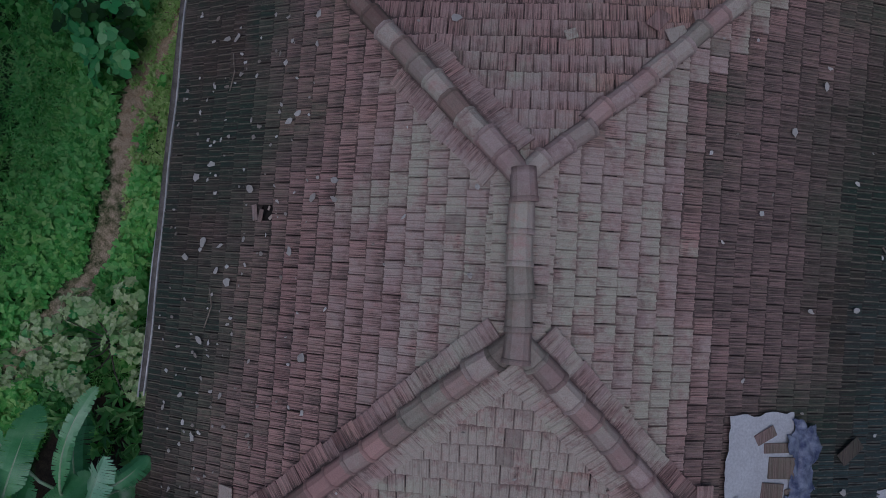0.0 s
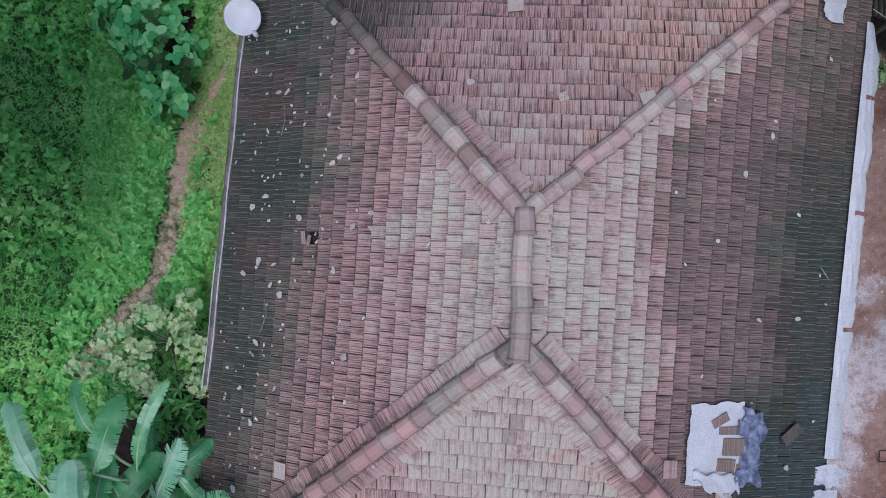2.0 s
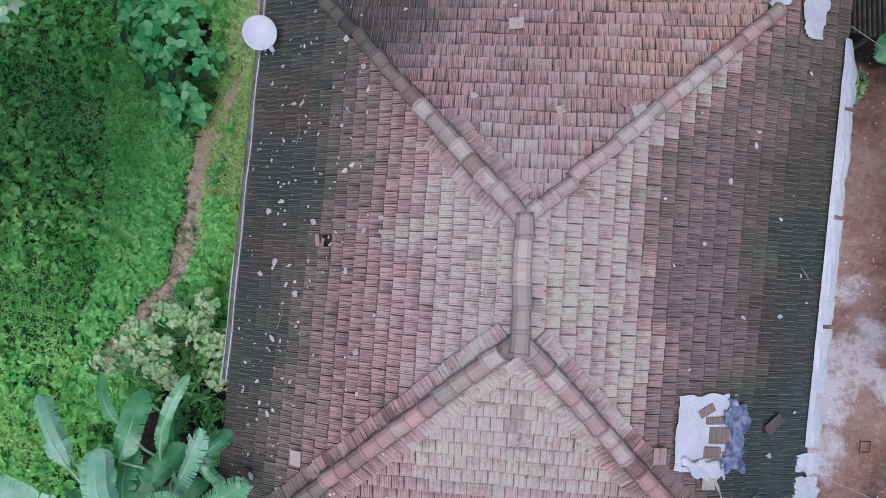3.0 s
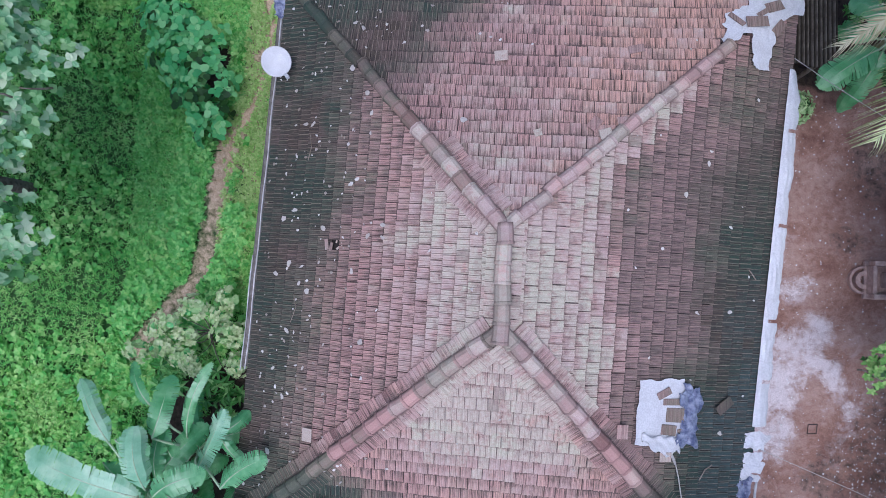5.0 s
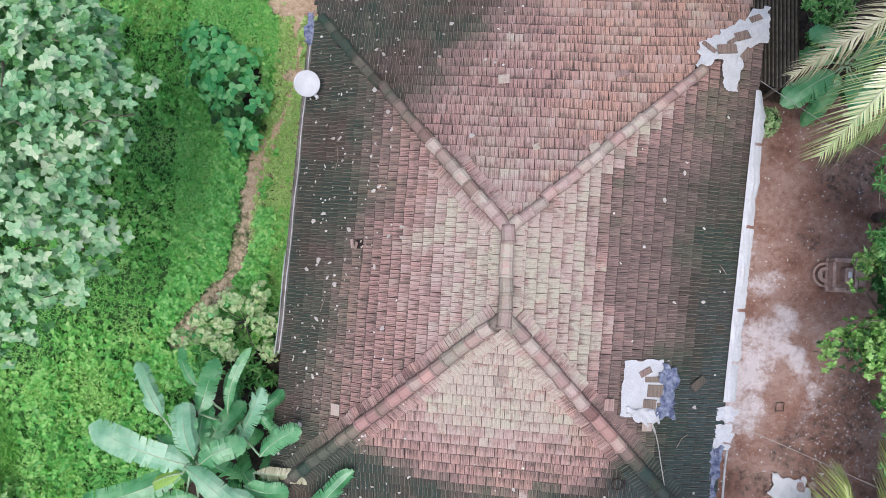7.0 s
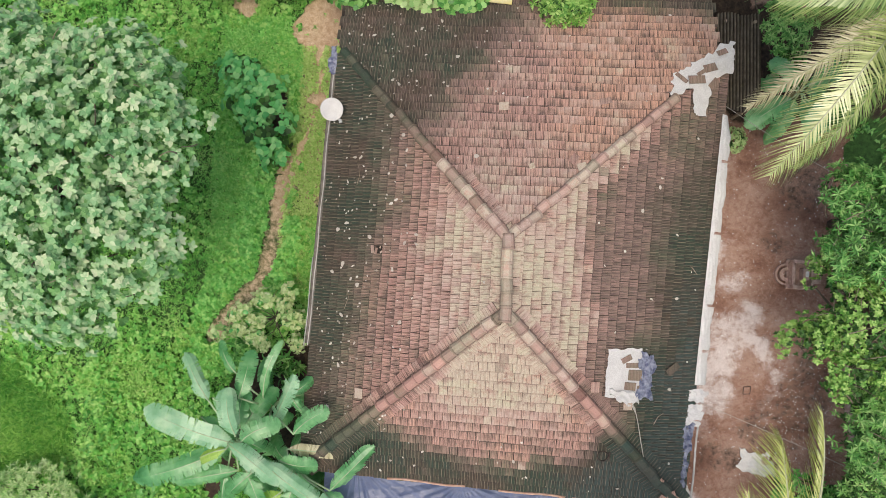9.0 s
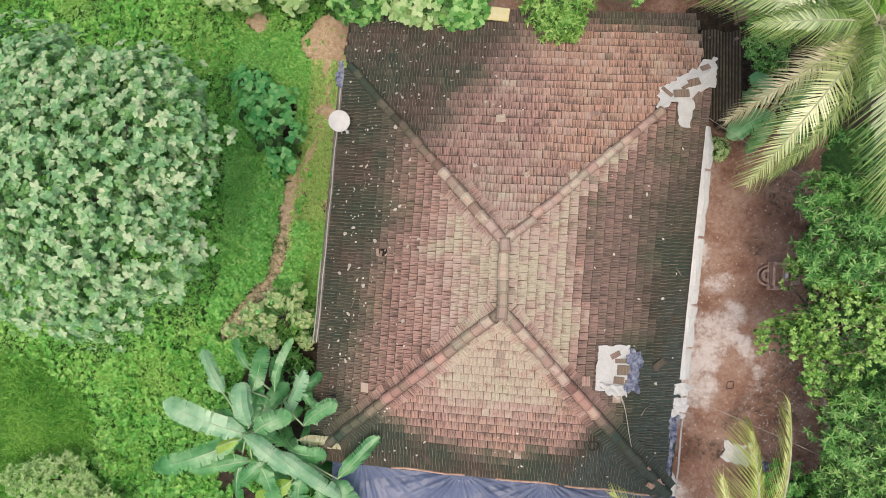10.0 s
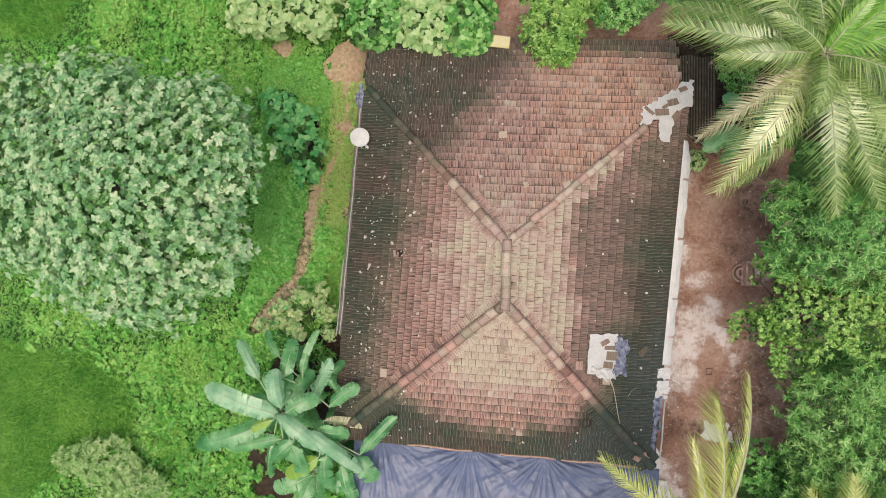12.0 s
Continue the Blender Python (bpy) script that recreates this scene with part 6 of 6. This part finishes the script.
def tile_frame(origin, down, across):
    """Matrix of a tile: x across, y down the slope, z out of the roof."""
    d = down.normalized()
    a = (across - d * across.dot(d)).normalized()
    n = a.cross(d)
    if n.z < 0:
        a, n = -a, -n
    return Matrix(((a.x, d.x, n.x, origin.x), (a.y, d.y, n.y, origin.y), (a.z, d.z, n.z, origin.z), (0, 0, 0, 1)))


tile_rng = random.Random(11)


def course_edges(side, rows):
    """Where the courses begin, from ridge to eave; a narrow closer course lies under the ridge."""
    if side not in "WE":
        return [j / rows for j in range(rows + 1)]
    first, narrow = 0.047, 0.0105
    return [0.0, first, first + narrow] + [first + narrow + (1 - first - narrow) * j / (rows - 1) for j in range(1, rows)]


def course_wave(u, j):
    """Courses wander a little from the straight line."""
    return 0.022 * noise.noise(Vector((u * 0.55, j * 0.37, 5.0))) + 0.014 * noise.noise(Vector((u * 1.7, j * 3.1, 9.0)))


GAPS = [(-3.68, 0.53)]
near_tiles, far_tiles = [], {"W": [], "E": [], "S": [], "N": []}
for side, (rows, lines, poly) in SLOPES.items():
    edges = course_edges(side, rows)
    for j, (v0, v1) in enumerate(zip(edges, edges[1:])):
        u = -7.0 + (0.5 * TW * (j % 2) + 0.3 * TW * noise.noise(Vector((j * 1.3, 2.0, 4.0))))
        while u < 9.5:
            u += TW
            (a, b) = lines(u)
            p0, p1 = a.lerp(b, v0), a.lerp(b, v1)
            c = (p0 + p1) / 2
            if not inside(poly, c.x, c.y):
                continue
            if any(abs(c.x - gx) < 0.14 and abs(c.y - gy) < 0.12 for gx, gy in GAPS):
                continue
            a2, b2 = lines(u + 0.1)
            across = a2.lerp(b2, v0) - p0
            m = tile_frame(p0, p1 - p0, across)
            m = m @ pose(tile_rng.gauss(0, 0.003), course_wave(u, j) * (1.8 if side == "N" else 1.0) + tile_rng.gauss(0, 0.006), abs(tile_rng.gauss(0, 0.003)), tile_rng.gauss(0, 0.35), tile_rng.gauss(0, 0.6), tile_rng.gauss(0, 0.5))
            moss, tone, lime = weathering(c.x, c.y, side)
            odd = tile_rng.random()
            tone += tile_rng.gauss(0, 0.05)
            lime += tile_rng.gauss(0, 0.12) if lime > 0.05 else 0.0
            moss += tile_rng.gauss(0, 0.05) if moss > 0.1 else abs(tile_rng.gauss(0, 0.05))
            if odd < 0.004 and moss < 0.5:
                lime, moss = 0.8, moss * 0.3
            elif odd < 0.025:
                moss = moss * 0.6 + 0.25
            wear = (min(max(moss, 0.0), 1.5), min(max(tone, 0.0), 1.0), min(max(lime, 0.0), 1.0))
            length = (p1 - p0).length + GAUGE_LAP
            if max(abs(c.x), abs(c.y) - 1.0) < 1.72:
                near_tiles.append((m, wear, length))
            else:
                far_tiles[side].append((m, wear, length))

# courses that flank the hips
HIPS = {"SW": (RS, SW, 0.25, 99.0, True), "SE": (RS, SE, 0.3, 99.0, True), "NW": (RN, NW, 0.4, 2.45, True), "NE": (RN, NE, 0.4, 0.0, False)}
band_tiles = []
for hip, (top, foot, start, stop, flanked) in HIPS.items():
    if not flanked:
        continue
    h = (foot - top).normalized()
    for side in hip:
        rows, lines, poly = SLOPES[side]
        centre = sum(poly, Vector()) / len(poly)
        a, b = lines(centre.y if side in "WE" else centre.x)
        a2, b2 = lines((centre.y if side in "WE" else centre.x) + 0.5)
        normal = (b - a).cross(a2 - a).normalized()
        if normal.z < 0:
            normal = -normal
        s = h.cross(normal).normalized()
        if s.dot(centre - top) < 0:
            s = -s
        t = start
        while t < min(stop, (foot - top).length - 0.1):
            o = top + h * t + s * 0.07 + normal * 0.062
            m = tile_frame(o, s, h) @ pose(0, tile_rng.gauss(0, 0.012), abs(tile_rng.gauss(0, 0.006)), -2.0 + tile_rng.gauss(0, 0.8), tile_rng.gauss(0, 2.0), tile_rng.gauss(0, 1.5))
            c = o + s * 0.15
            moss, tone, lime = weathering(c.x, c.y, side)
            wear = (min(moss * 0.95, 1.4), min(max(tone * 0.8 + tile_rng.gauss(0, 0.12), 0), 1), min(max(lime * 0.8 + tile_rng.gauss(0, 0.15), 0), 1))
            band_tiles.append((m, wear, 0.36))
            t += 0.205


PLACE = {3 * len(SECTION): [(TW * x, y, smooth(0.011, 0.016, z)) for y in (0.0, 0.33) for x, z, d in SECTION] + [(TW * x, 0.36, 0.0) for x, z, d in SECTION],
         42: [(0.012 * i, 1.0, 0.1) for r in range(7) for i in range(6)]}
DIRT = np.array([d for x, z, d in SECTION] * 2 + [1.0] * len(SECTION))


def wear_layer(me, wears, dirt):
    # place: across, down the tile, rib; shifted from tile to tile
    pl = me.attributes.new("place", "FLOAT_VECTOR", "POINT")
    k = len(dirt)
    shift = np.repeat(np.array([(tile_rng.uniform(0, 90), 0.0, 0.0) for w in wears]), k, axis=0)
    local = np.array(PLACE[k])
    pl.data.foreach_set("vector", (np.tile(local, (len(wears), 1)) + shift).reshape(-1))
    at = me.color_attributes.new("wear", "FLOAT_COLOR", "POINT")
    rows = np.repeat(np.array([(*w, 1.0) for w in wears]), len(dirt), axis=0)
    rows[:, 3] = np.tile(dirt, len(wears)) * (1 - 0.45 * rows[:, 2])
    if k == 42:
        # caps are bare on the crown, a little sooty at the foot of the flanks
        rows[:, 0] += np.tile(np.array([0.08, 0.03, 0.0, 0.0, 0.03, 0.08] * 3 + [0.1] * 6 + [0.03] * 6 + [0.2] * 12), len(wears))
        rows[:, 2] += (0.05 + 0.4 * rows[:, 2]) * np.tile(np.array([0.0, 0.4, 0.6, 0.6, 0.4, 0.0] * 3 + [0.0] * 24), len(wears))
    at.data.foreach_set("color", rows.reshape(-1))


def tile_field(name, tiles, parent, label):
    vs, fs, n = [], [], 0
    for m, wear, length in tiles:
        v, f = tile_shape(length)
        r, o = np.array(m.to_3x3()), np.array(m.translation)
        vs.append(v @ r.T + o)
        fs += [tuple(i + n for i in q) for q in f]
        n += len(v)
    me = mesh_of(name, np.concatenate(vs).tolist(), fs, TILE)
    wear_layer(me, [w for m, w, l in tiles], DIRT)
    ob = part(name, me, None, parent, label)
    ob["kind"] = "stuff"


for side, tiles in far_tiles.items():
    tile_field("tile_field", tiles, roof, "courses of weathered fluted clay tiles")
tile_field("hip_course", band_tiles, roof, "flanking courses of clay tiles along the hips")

shared = {}
for m, wear, length in near_tiles:
    key = (round(wear[0] * 3) / 3, round(wear[1] * 5) / 5, round(wear[2] * 5) / 5, round(length, 2))
    if key not in shared:
        v, f = tile_shape(key[3])
        me = mesh_of("tile", v.tolist(), f, TILE)
        wear_layer(me, [key[:3]], DIRT)
        shared[key] = me
    ob = new("tile", shared[key])
    ob.parent = roof
    ob.matrix_basis = m


# flank dirt; the dark first ring paints the shade under the collar above
CAP_DIRT_SHADE = np.array([1.0] * 6 + ([0.6] + [0.0] * 4 + [0.6]) * 2 + ([0.5, 0.35, 0.3, 0.3, 0.35, 0.5]) + [0.0] * 6 + [0.0] * 6 + [1.0] * 6)


def cap_shape(length=0.43, width=0.168, rise=0.085):
    """Angular ridge cap with a collar at its lower end."""
    prof = [(-1.0, -0.4), (-0.8, 0.3), (-0.44, 0.92), (0.44, 0.92), (0.8, 0.3), (1.0, -0.4)]
    vs, k = [], len(prof)
    for y, s, lift in ((0.0, 0.93, 0.0), (0.085, 0.945, 0.004), (length - 0.07, 1.0, 0.02), (length - 0.062, 1.05, 0.03), (length - 0.01, 1.06, 0.034), (length, 1.02, 0.028), (length, 0.85, 0.0)):
        vs += [(width * s * x, y, rise * s * z + lift) for x, z in prof]
    fs = [(r * k + i, r * k + i + 1, (r + 1) * k + i + 1, (r + 1) * k + i) for r in range(6) for i in range(k - 1)]
    fs.append(tuple(range(6 * k, 7 * k)))
    return vs, fs


def cap_run(top, foot, start, stop, step=0.375, raise_by=0.075, slim=1.0):
    d = (foot - top).normalized()
    across = d.cross(Vector((0, 0, 1)))
    t = start
    while t < stop:
        o = top + d * t + Vector((0, 0, raise_by))
        m = tile_frame(o, d, across) @ pose(tile_rng.gauss(0, 0.008), 0, 0, tile_rng.gauss(0, 1.0), tile_rng.gauss(0, 3.0), tile_rng.gauss(0, 2.4)) @ Matrix.Diagonal((slim, 1.0, slim, 1.0))
        c = o + d * 0.2
        sides = "W" if c.x < 0 else "E"
        moss, tone, lime = weathering(c.x * 1.02, c.y, sides)
        moss = max(moss, weathering(c.x, c.y, "S" if c.y < 0 else "N")[0]) if abs(c.y) > 1.2 else moss
        key = ("cap", round(min(max(moss * 0.8 + tile_rng.gauss(0.08, 0.14), 0.0), 1.25) * 4) / 4, round(min(max(0.34 + tile_rng.gauss(0, 0.16), 0), 1) * 5) / 5, round(min(max(lime * 0.62 + tile_rng.gauss(0.0, 0.22), 0), 1) * 4) / 4)
        if key not in shared:
            v, f = cap_shape()
            me = mesh_of("ridge_tile", v, f, TILE)
            wear_layer(me, [key[1:]], CAP_DIRT_SHADE)
            shared[key] = me
        ob = new("ridge_tile", shared[key])
        ob.parent = roof
        ob.matrix_basis = m
        t += step


for hip, (top, foot, start, stop, flanked) in HIPS.items():
    end = (foot - top).length - 0.35 - (2.3 if hip == "NE" else 0)
    if hip == "NW":
        cap_run(top, foot, -0.02, 3.2, raise_by=0.1)
        cap_run(top, foot, 3.35, end, raise_by=0.06, slim=0.85)
    else:
        cap_run(top, foot, -0.02, end, raise_by=0.1 if flanked else 0.07, slim=1.0 if flanked else 0.85)
cap_run(RN + Vector((0, 0.1, 0.08)), RS + Vector((0, 0, 0.08)), 0.0, 2.0, 0.385)
